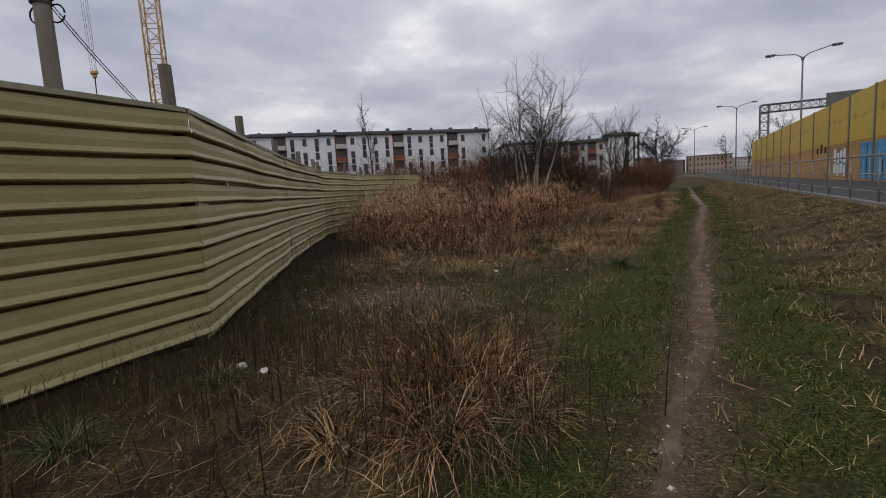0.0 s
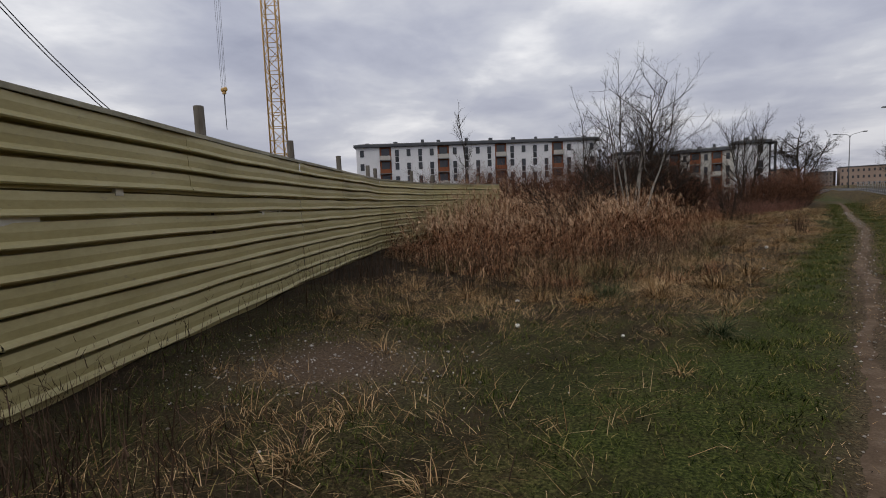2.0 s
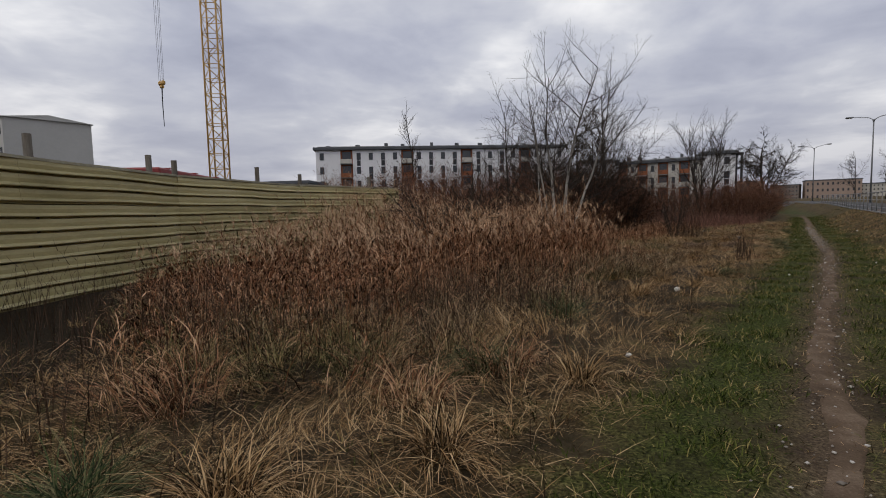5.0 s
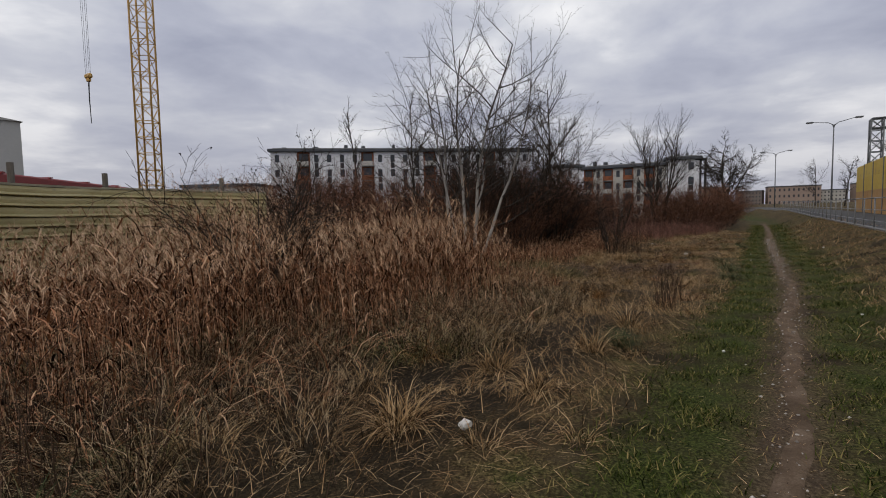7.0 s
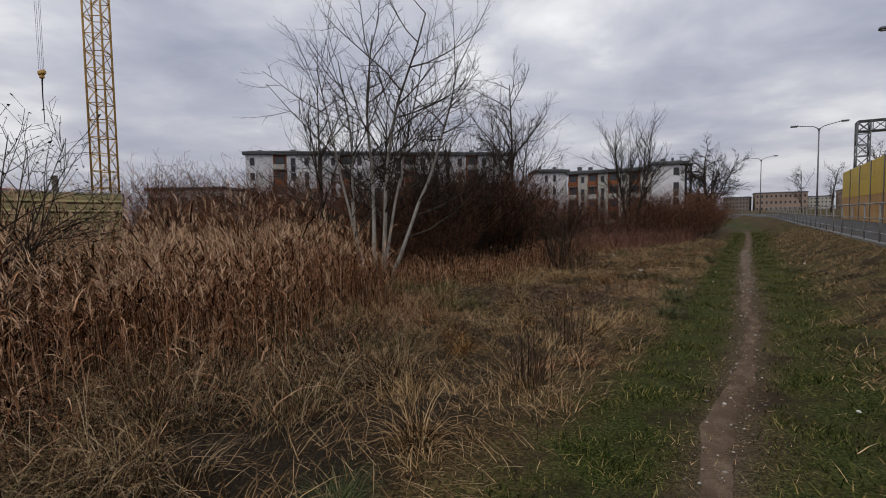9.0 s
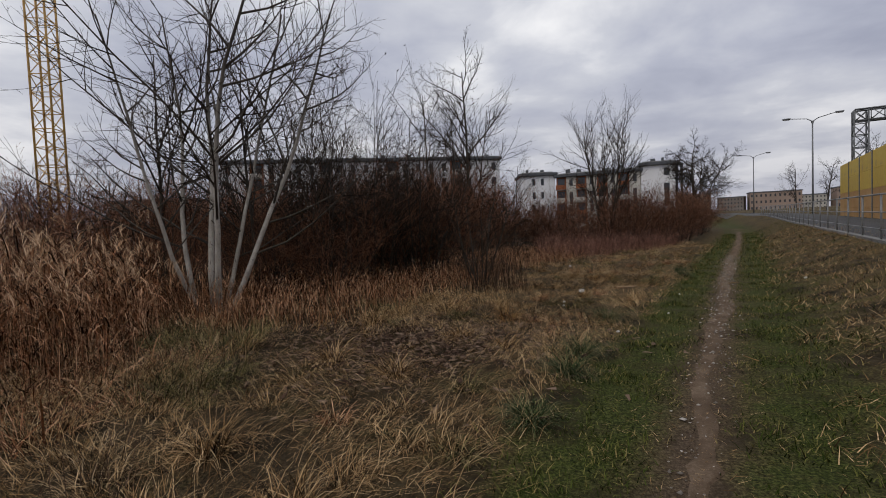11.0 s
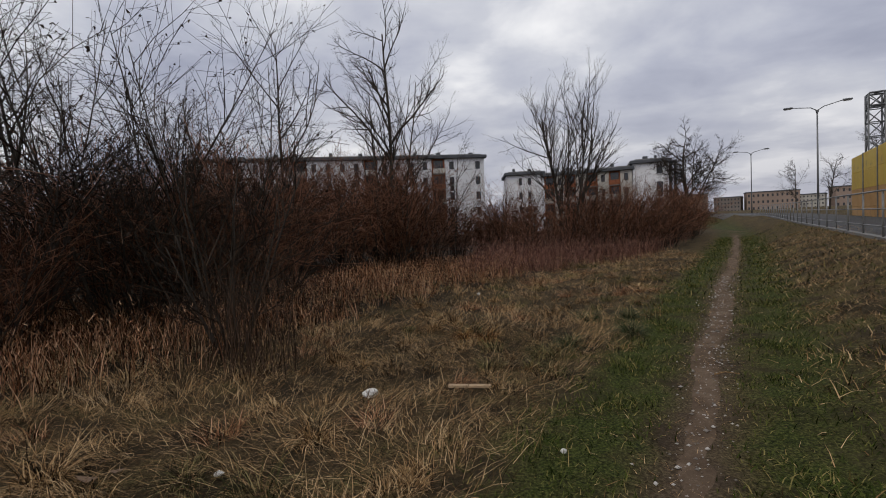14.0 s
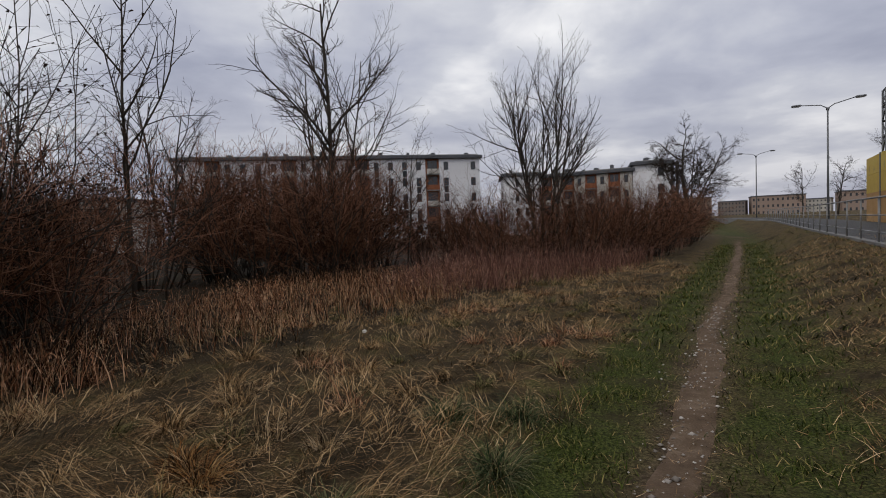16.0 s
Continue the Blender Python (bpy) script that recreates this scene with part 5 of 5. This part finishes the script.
    return step01((-e - 0.65) / 0.6) * (1 - 0.85 * thin) * (1 - 0.85 * lawn_at(x, y)) * near_fence * (1 - gloom) * (1 - 0.6 * leafy) * (1 - 0.9 * bare)


def hummock(x, y):
    return 0.10 * np.clip(patchy(x, y, 2.7, 0.7) - 0.35, 0, 1) + 0.05 * patchy(x, y, 6.1, 2.0)


def flow_at(x, y):
    """The way the dry grass has been laid by wind and feet."""
    return 1.3 + 2.6 * np.sin(0.9 * x + 0.5 * y) + 1.7 * np.sin(-0.7 * x + 1.3 * y + 2.0)


def mops(rng, cx, cy, size, per, wide=1.0, segs=4):
    """Tussocks of long blades that rise and fall over together, mostly to one side."""
    n = len(cx)
    a = rng.uniform(0, 6.28, (n, per))
    r = 0.42 * size[:, None] * np.sqrt(rng.random((n, per)))
    x, y = (cx[:, None] + r * np.cos(a)).ravel(), (cy[:, None] + r * np.sin(a)).ravel()
    main = np.repeat(flow_at(cx, cy) + rng.normal(0, 1.1, n), per)
    one_way = np.repeat(rng.uniform(0.1, 0.65, n), per)
    gx = (1 - one_way) * np.cos(a.ravel()) + one_way * np.cos(main)
    gy = (1 - one_way) * np.sin(a.ravel()) + one_way * np.sin(main)
    k = n * per
    sz = np.repeat(size, per)
    return blades(on_land(x, y), np.arctan2(gy, gx) + rng.normal(0, 0.6, k), sz * rng.uniform(0.4, 1.3, k), rng.uniform(0.05, 0.75, k), rng.uniform(1.2, 2.5, k), wide * rng.uniform(0.003, 0.008, k), segs)[:2]


def build_dry_grass():
    rng = np.random.default_rng(12)
    sets = []
    # straw that lies matted over hummocks, combed one way in each patch
    for n, x0, x1, y0, y1, wide in ((80000, -3.5, 4.2, -3.2, 7.8, 0.62), (80000, 0.0, 9.0, 6.0, 16.0, 0.65), (160000, 4.0, 13.5, 15.5, 29.0, 0.62), (55000, 6.0, 17.5, 28.5, 45.0, 1.2)):
        x, y = scatter(rng, n, x0, x1, y0, y1)
        want = dryness(x, y) * (0.3 + 1.4 * patchy(x, y, 4.1, 0.3) * patchy(x, y, 9.0, 1.9))
        keep = rng.random(n) < want
        x, y = x[keep], y[keep]
        n = len(x)
        flow = flow_at(x, y) + rng.normal(0, 0.95, n)
        root = on_land(x, y)
        root[:, 2] += hummock(x, y) * rng.random(n) ** 0.6
        sets.append(blades(root, flow, rng.uniform(0.08, 0.28, n), rng.uniform(0.7, 1.45, n), rng.uniform(0.0, 0.9, n), wide * rng.uniform(0.003, 0.008, n), 2)[:2])
    cx, cy = scatter(rng, 2000, -3.0, 17, -2.5, 44)
    ok = (rng.random(2000) < dryness(cx, cy) * 1.1) & (off_path(cx, cy) > -7.5)
    cx, cy = cx[ok], cy[ok]
    sets.append(mops(rng, cx, cy, rng.gamma(5.0, 0.032, len(cx)) + 0.08, 64, 0.75, 3))
    # straw on the bank beside the railing
    y = rng.uniform(-2, 44, 90000)
    e = rng.uniform(0.5, 3.7, 90000)
    x = np.interp(y, WAY_Y, WAY_X) + e / 0.925
    keep = rng.random(90000) < 2.4 * patchy(x, y, 1.9, 3.0) * patchy(x, y, 5.3, 1.0) * step01((e - 0.4) / 0.9)
    x, y = x[keep], y[keep]
    n = len(x)
    sets.append(blades(on_land(x, y, 0.0), rng.uniform(0, 6.28, n), rng.uniform(0.06, 0.2, n), rng.uniform(0.6, 1.45, n), rng.uniform(0.2, 0.9, n), rng.uniform(0.004, 0.009, n), 2)[:2])
    # wisps along the edges of the path
    y = rng.uniform(-3, 40, 9000)
    x = np.interp(y, WAY_Y, WAY_X) + rng.normal(0, 0.26, 9000)
    sets.append(blades(on_land(x, y, -0.008), rng.uniform(0, 6.28, 9000), rng.uniform(0.02, 0.09, 9000), rng.uniform(1.2, 1.55, 9000), rng.uniform(-0.2, 0.2, 9000), rng.uniform(0.002, 0.005, 9000), 2)[:2])
    stuff("dry_grass", sets, M["straw"], "matted pale dry grass lying in clumps", "grass")


def build_long_grass():
    """High mounds of long drooping grass along the edge of the reeds and in the meadow, pale, half green and rusty."""
    rng = np.random.default_rng(22)
    x, y = scatter(rng, 2600, -3.6, 9.0, 4.8, 23.0)
    e = off_path(x, y)
    rim = np.maximum(np.maximum(reed_zone(x, y), reed_zone(x - 0.9, y + 0.9)), reed_zone(x - 1.3, y + 0.2)) * (1 - 0.75 * reed_zone(x + 0.9, y - 0.9) * reed_zone(x - 0.9, y + 0.6))
    ok = (rng.random(len(x)) < 0.85 * rim) & (e < -1.5) & (x > fence_x(y) + 0.5)
    x, y = x[ok], y[ok]
    size = rng.uniform(0.34, 0.66, len(x))
    mx, my = scatter(rng, 900, 4.5, 14.5, 16.0, 38.0)
    me_ = off_path(mx, my)
    ok = (me_ < -1.1) & (me_ > -6.5) & (rng.random(900) < 0.62 * dryness(mx, my) * (0.4 + patchy(mx, my, 1.7, 0.8)))
    x, y, size = np.concatenate([x, mx[ok]]), np.concatenate([y, my[ok]]), np.concatenate([size, rng.uniform(0.16, 0.36, int(ok.sum()))])
    gloomy = (rng.random(len(x)) < np.where((y > 9.0) & (y < 18.5), 0.8, 0.22)) & (off_path(x, y) < -1.6) & (y > 8.0)
    tone = patchy(x, y, 1.5, 2.3) + rng.normal(0, 0.22, len(x))
    for name, mat, lo, hi, label in (("dry_long_grass", "straw", 0.38, 0.7, "long pale dry grass drooping over in mounds"), ("green_long_grass", "olive", -9, 0.38, "long half-green grass drooping over in mounds"), ("russet_long_grass", "russet", 0.7, 9, "long russet grass drooping over in mounds"), ("dark_long_grass", "dull", None, None, "long dark dead grass with pale hanging blades")):
        pick = gloomy if lo is None else (tone >= lo) & (tone < hi) & ~gloomy
        stuff(name, [mops(rng, x[pick], y[pick], size[pick], 120, 0.85, 4)], M[mat], label, "grass")


def build_reeds():
    rng = np.random.default_rng(13)
    x, y = scatter(rng, 27000, -5.0, 8.0, 6.8, 25.5)
    zone = reed_zone(x, y)
    keep = rng.random(len(x)) < zone * (0.45 + 0.55 * patchy(x, y, 1.8, 4.0))
    x, y, zone = x[keep], y[keep], zone[keep]
    n = len(x)
    wind = rng.normal(2.6, 0.6, n)
    tall = (0.45 + 0.55 * zone) * np.interp(y, [7, 10, 12.5, 15, 19, 24], [0.8, 0.85, 0.82, 1.0, 1.1, 0.95]) * np.where(y < 13, np.interp(x - 0.35 * (y - 12), [-1, 1.5], [0.85, 1.0]), np.interp(x, [-3, 1.5], [1.3, 1.0])) * (1 - 0.34 * step01((2.4 - x) / 1.5) * step01((17.0 - y) / 1.5)) * rng.uniform(0.75, 1.2, n) * (0.85 + 0.3 * patchy(x, y, 0.8, 2.0))
    tall = np.where(rng.random(n) < 0.3, tall * 1.15, tall * 0.85)
    root = on_land(x, y)
    stems, tr, tips = blades(root, wind, tall, rng.uniform(0.0, 0.22, n), rng.uniform(0.1, 0.5, n), np.full(n, 0.007), 3)
    sets = [(stems, tr)]
    for k in range(3):
        h = rng.uniform(0.15, 0.9, n)[:, None]
        at = root + (tips - root) * h
        sets.append(blades(at, rng.normal(-0.9, 1.1, n), tall * rng.uniform(0.28, 0.58, n), rng.uniform(0.15, 0.8, n), rng.uniform(1.5, 2.8, n), rng.uniform(0.009, 0.02, n), 4)[:2])
    # undergrowth of bent leaves
    ux, uy = scatter(rng, 40000, -5.0, 8.5, 6.2, 25.5)
    z2 = np.maximum(reed_zone(ux, uy), reed_zone(ux - 0.6, uy + 0.7) * 0.7)
    k2 = rng.random(len(ux)) < z2
    ux, uy = ux[k2], uy[k2]
    m = len(ux)
    sets.append(blades(on_land(ux, uy), rng.normal(-0.6, 1.4, m), rng.uniform(0.3, 0.85, m), rng.uniform(0.1, 0.8, m), rng.uniform(1.3, 2.6, m), rng.uniform(0.007, 0.016, m), 4)[:2])
    stuff("reed_leaves", sets, M["russet"], "dense russet dry reeds with bent leaves", "reeds")
    has = (tall > 0.62) & (rng.random(n) < 0.5 + 0.3 * (x < 0.8))
    tip, wd, th = tips[has], wind[has], tall[has]
    plumes = []
    for k in range(7):
        q = len(tip)
        plumes.append(blades(tip - np.array([0, 0, 0.02 * k]), wd + rng.normal(0, 0.6, q), rng.uniform(0.08, 0.27, q), rng.uniform(0.3, 1.1, q), rng.uniform(0.3, 1.1, q), np.full(q, 0.0085), 2)[:2])
    stuff("reed_plumes", plumes, M["plume"], "feathery pale reed plumes bent by the wind", "reeds")


def build_weeds():
    rng = np.random.default_rng(14)
    # dead stalks by the fence and in the near clump
    sets = []
    for cx, cy, sx, sy, n, h in ((0.9, -0.4, 0.5, 0.5, 500, 0.5), (-0.7, 1.0, 0.5, 0.5, 200, 0.4), (-1.4, 3.4, 0.35, 1.4, 70, 0.35), (-1.2, -0.8, 0.7, 0.7, 260, 0.3), (-0.3, 0.2, 0.6, 0.6, 200, 0.3), (-2.0, 6.8, 0.5, 1.4, 200, 0.5), (0.4, 8.6, 1.6, 0.6, 500, 0.7), (3.0, 10.6, 0.8, 0.6, 420, 0.6), (7.8, 16.1, 0.08, 0.08, 60, 0.55), (8.15, 17.5, 0.09, 0.09, 50, 0.55), (8.7, 26.8, 0.35, 0.3, 220, 1.2), (9.9, 39.5, 0.15, 0.2, 40, 1.0), (0.2, 6.4, 1.4, 0.5, 260, 0.4), (1.2, 16.4, 0.8, 0.8, 220, 0.9), (8.9, 36.5, 0.1, 0.15, 30, 0.9)):
        x, y = rng.normal(cx, sx, n), rng.normal(cy, sy, n)
        ok = x > fence_x(y) + 0.12
        x, y = x[ok], y[ok]
        n = len(x)
        root = on_land(x, y)
        v, t, tip = blades(root, rng.uniform(0, 6.28, n), rng.uniform(0.5, 1.3, n) * h, rng.uniform(0.0, 0.3, n), rng.uniform(0, 0.3, n), np.full(n, 0.008), 3)
        sets.append((v, t))
        for k in range(3):
            at = root + (tip - root) * rng.uniform(0.3, 0.95, n)[:, None]
            sets.append(blades(at, rng.uniform(0, 6.28, n), rng.uniform(0.05, 0.2, n) * h * 1.4, rng.uniform(0.3, 0.9, n), rng.uniform(-0.3, 0.4, n), np.full(n, 0.005), 2)[:2])
    stuff("dead_weeds", sets, M["weed"], "dark dead weed stalks standing in clumps", "weeds")
    # purple-brown weeds before the far thicket, and russet growth before the near one
    for name, mat, label, areas in (("purple_weeds", "purple", "tall purple-brown dead weeds before the thicket", ((20000, 9.5, 21, 35.5, 46, 0.85), (6000, 18, 25, 45, 62, 0.9), (5000, 11, 16.5, 32.0, 38, 0.6))),
                                    ("russet_growth", "russet", "rough russet dead growth along the thicket", ((15000, 2.5, 10, 22, 30, 0.5), (12000, 5.5, 11.5, 29.5, 41, 0.45), (5000, -4, 4, 22, 26, 0.9)))):
        sets = []
        for n, x0, x1, y0, y1, h in areas:
            x, y = scatter(rng, n, x0, x1, y0, y1)
            e = off_path(x, y)
            far = np.interp(y, [22, 27, 30, 36, 40, 62], [-4.6, -4.3, -4.8, -4.6, -2.3, -2.0])
            keep = (rng.random(n) < step01((far - e + 0.6 * (patchy(x, y, 2.2) - 0.5)) / 1.2)) & (rng.random(n) < 0.3 + 0.7 * patchy(x, y, 1.4, 1.5))
            x, y = x[keep], y[keep]
            n = len(x)
            root = on_land(x, y)
            v, t, tip = blades(root, rng.uniform(0, 6.28, n), rng.uniform(0.45, 1.25, n) * h, rng.uniform(0.0, 0.45, n), rng.uniform(0.0, 0.9, n), rng.uniform(0.006, 0.011, n), 3)
            sets.append((v, t))
            for k in range(2):
                at = root + (tip - root) * rng.uniform(0.3, 1.0, n)[:, None]
                sets.append(blades(at, rng.uniform(0, 6.28, n), rng.uniform(0.08, 0.3, n) * h, rng.uniform(0.3, 1.2, n), rng.uniform(0, 0.9, n), rng.uniform(0.006, 0.012, n), 2)[:2])
        stuff(name, sets, M[mat], label, "weeds")


def grass_tuft(x, y, size, mat, label, seed, n=170):
    rng = np.random.default_rng(seed)
    ob = thing("grass_tuft", (x, y, float(land(x, y)) - 0.02), label=label, category="grass tuft", group="grass tufts")
    a, r = rng.uniform(0, 6.28, n), 0.22 * size * np.sqrt(rng.random(n))
    roots = np.stack([r * np.cos(a), r * np.sin(a), 0 * r], 1)
    v, t, _ = blades(roots, a + rng.normal(0, 1.0, n), rng.uniform(0.35, 1.2, n) * size, rng.uniform(0.1, 0.95, n), rng.uniform(1.2, 2.5, n), rng.uniform(0.003, 0.008, n), 4)
    part("clump", tri_mesh("clump", v, t, M[mat]), None, ob)


TUFTS = [(0.85, -0.72, 0.6, "olive"), (1.2, -0.6, 0.66, "russet"), (0.62, -0.4, 0.55, "straw"), (1.4, -0.25, 0.5, "straw"), (0.95, -0.3, 0.72, "rusty"), (1.15, -0.3, 0.7, "rusty"), (1.5, -0.75, 0.45, "straw"), (1.02, -0.95, 0.55, "russet"),
         (9.2, 23.1, 0.4, "rusty"), (11.2, 27.9, 0.34, "rusty"), (10.9, 28.1, 0.3, "rusty"), (4.95, 13.5, 0.4, "rusty"), (7.0, 17.4, 0.4, "rusty"), (6.8, 18.0, 0.36, "rusty"), (2.0, 5.6, 0.32, "rusty"), (8.23, 24.1, 0.55, "straw"), (7.4, 23.6, 0.55, "straw"), (7.0, 24.2, 0.5, "olive"), (7.4, 21.1, 0.5, "straw"), (1.25, -0.95, 0.5, "tuft"), (0.5, -0.95, 0.4, "straw"), (-0.75, 0.1, 0.3, "tuft"), (-1.1, -0.9, 0.34, "tuft"),
         (10.55, 23.0, 0.5, "tuft"), (12.9, 28.2, 0.36, "tuft"), (12.5, 28.9, 0.34, "tuft"), (9.9, 20.36, 0.4, "tuft"), (10.05, 21.0, 0.46, "tuft"), (13.0, 28.9, 0.34, "tuft"), (3.2, 4.15, 0.4, "tuft"), (2.3, 5.9, 0.5, "tuft"), (12.15, 27.6, 0.3, "tuft"), (9.6, 19.4, 0.36, "tuft"),
         (1.4, 6.0, 0.5, "straw"), (2.9, 6.1, 0.55, "straw"), (3.7, 6.7, 0.5, "straw"), (0.3, 6.2, 0.45, "straw"), (4.4, 7.9, 0.5, "straw"), (3.6, 8.2, 0.5, "tuft"), (4.2, 10.2, 0.6, "tuft"), (5.2, 11.9, 0.55, "straw"), (6.1, 12.6, 0.45, "straw"), (5.7, 13.2, 0.5, "straw"), (6.6, 13.9, 0.5, "straw"), (7.1, 15.0, 0.5, "straw"), (6.9, 14.2, 0.4, "tuft"),
         (8.5, 18.2, 0.42, "straw"), (7.6, 18.8, 0.5, "straw"), (8.3, 20.5, 0.5, "straw"), (7.2, 23.0, 0.55, "straw"), (8.1, 23.8, 0.5, "straw"), (9.0, 24.4, 0.42, "straw"), (7.6, 25.0, 0.55, "straw"), (9.6, 27.2, 0.42, "straw"), (10.4, 28.6, 0.4, "straw"), (11.3, 30.3, 0.4, "straw"), (9.7, 30.6, 0.42, "straw"), (11.8, 33.2, 0.4, "straw"), (10.4, 25.0, 0.32, "straw"), (8.7, 22.0, 0.42, "straw"), (9.3, 21.4, 0.36, "straw")]


TUFT_LABELS = dict(tuft="drooping dark green grass tuft", straw="drooping pale dry grass tuft", russet="drooping russet dead grass tuft", rusty="orange-brown dead grass tuft", olive="drooping half-green grass tuft")


def build_leaves_and_pebbles():
    rng = np.random.default_rng(15)
    n = 3600
    x, y = rng.normal(7.9, 1.1, n), rng.normal(21.9, 0.9, n)
    flat = blades(np.stack([x, y, land(x, y) + rng.uniform(0.005, 0.06, n)], 1), rng.uniform(0, 6.28, n), rng.uniform(0.04, 0.11, n), rng.uniform(1.2, 1.75, n), rng.uniform(-0.5, 0.5, n), rng.uniform(0.03, 0.065, n), 2)[:2]
    stuff("fallen_leaves", [flat], M["leaf"], "curled brown fallen leaves on the ground", "leaves")
    # pebbles: squashed octahedra trodden into the path and the bare patch
    n = 4400
    y = np.concatenate([rng.uniform(-3, 34, n - 700), rng.normal(2.9, 0.5, 700)])
    x = np.concatenate([np.interp(y[:-700], WAY_Y, WAY_X) + rng.normal(0, 0.11, n - 700), rng.normal(0.0, 0.7, 700)])
    some = rng.random(n) < np.where(np.abs(off_path(x, y)) < 0.6, 0.35 + 0.65 * step01((y - 19) / 5), 1.0)
    x, y = x[some], y[some]
    n = len(x)
    size = rng.gamma(2.0, 0.0028, n) + 0.002
    unit = np.array([(1, 0, 0), (0, 1, 0), (-1, 0, 0), (0, -1, 0), (0, 0, 0.6), (0, 0, -0.6)])
    tri = np.array([(0, 1, 4), (1, 2, 4), (2, 3, 4), (3, 0, 4), (1, 0, 5), (2, 1, 5), (3, 2, 5), (0, 3, 5)])
    v = unit[None] * size[:, None, None] * rng.uniform(0.6, 1.4, (n, 6, 1)) + np.stack([x, y, land(x, y) + 0.012 + size * 0.15], 1)[:, None]
    stuff("pebbles", [(v.reshape(-1, 3), (tri[None] + 6 * np.arange(n)[:, None, None]).reshape(-1, 3))], M["pebble"], "pale pebbles trodden into the footpath", "pebbles")


def crumpled(name, x, y, size, label, category, mat="litter", flat=0.5, seed=0, lift=0.0):
    rng = random.Random(seed)
    bm = bmesh.new()
    bmesh.ops.create_icosphere(bm, subdivisions=2, radius=size)
    for v in bm.verts:
        k = 1 + 0.45 * noise.noise(v.co * (2.2 / size) + Vector((seed, 0, 0))) + rng.uniform(-0.12, 0.12)
        v.co = Vector((v.co.x * k, v.co.y * k * 0.75, v.co.z * k * flat))
    me = bpy.data.meshes.new(name)
    bm.to_mesh(me)
    bm.free()
    me.materials.append(M[mat])
    ob = new(name, me)
    ob.matrix_world = pose(x, y, float(land(x, y)) + size * flat * 0.7 + lift, 0, 0, rng.uniform(0, 360))
    return tagged(ob, label, category)


build_turf()
build_dry_grass()
build_long_grass()
build_reeds()
build_weeds()
for k, (x, y, size, mat) in enumerate(TUFTS):
    grass_tuft(x, y, size, mat, TUFT_LABELS[mat], 100 + k, 520 if mat == "tuft" or size > 0.5 else 300)
build_leaves_and_pebbles()

crumpled("paper_litter", 5.69, 11.76, 0.042, "crumpled white paper cup lying on dry grass", "litter", flat=0.8, seed=1, lift=0.05)
for k, (x, y, size) in enumerate(((9.21, 16.0, 0.022), (10.06, 15.97, 0.025), (10.57, 22.18, 0.035), (10.03, 24.28, 0.03), (10.58, 32.18, 0.06), (1.37, 4.3, 0.05), (1.09, 5.94, 0.05), (2.39, 3.89, 0.03), (7.83, 13.93, 0.03), (11.96, 24.89, 0.035), (10.05, 24.54, 0.04), (14.33, 25.92, 0.045), (11.4, 23.3, 0.025), (4.77, 8.6, 0.04))):
    crumpled("paper_litter", x, y, size * 0.65, "small crumpled scrap of white paper on the grass", "litter", seed=10 + k, flat=0.6, lift=0.02)
crumpled("plastic_bag", -0.79, 0.47, 0.055, "crumpled pale plastic bag beside the fence", "litter", seed=31, flat=0.6)
crumpled("plastic_bag", -0.5, 0.3, 0.05, "flattened pale plastic bag beside the fence", "litter", seed=32, flat=0.3)
crumpled("plastic_bag", 10.44, 25.95, 0.075, "crumpled grey-white plastic bag on dry grass", "litter", seed=33, flat=0.45, lift=0.02)
stick = thing("split_board", (11.28, 25.95, float(land(11.28, 25.95)) + 0.03), 3, "short pale split board lying on dry grass", "board")
part("board", boxed(-0.17, 0.17, -0.02, 0.02, -0.012, 0.012, bevel=0.004), M["fresh"], stick)
for k, (x, y, turn, size) in enumerate(((2.55, -0.6, 70, 0.3), (2.75, -0.25, 120, 0.26), (3.1, 0.9, 20, 0.35), (9.7, 15.0, 60, 0.4), (11.55, 21.0, 110, 0.2), (13.35, 26.5, 10, 0.2))):
    tw = thing("fallen_twig", (x, y, float(land(x, y)) + 0.03), turn, "thin pale dry stalk lying on the path", "twig", "fallen stalks")
    part("stalk", tubes("stalk", [([(-size / 2, 0, 0), (0, 0.02, 0.01), (size / 2, -0.01, 0)], 0.005, 0.003, 4)], M["straw"]), None, tw)
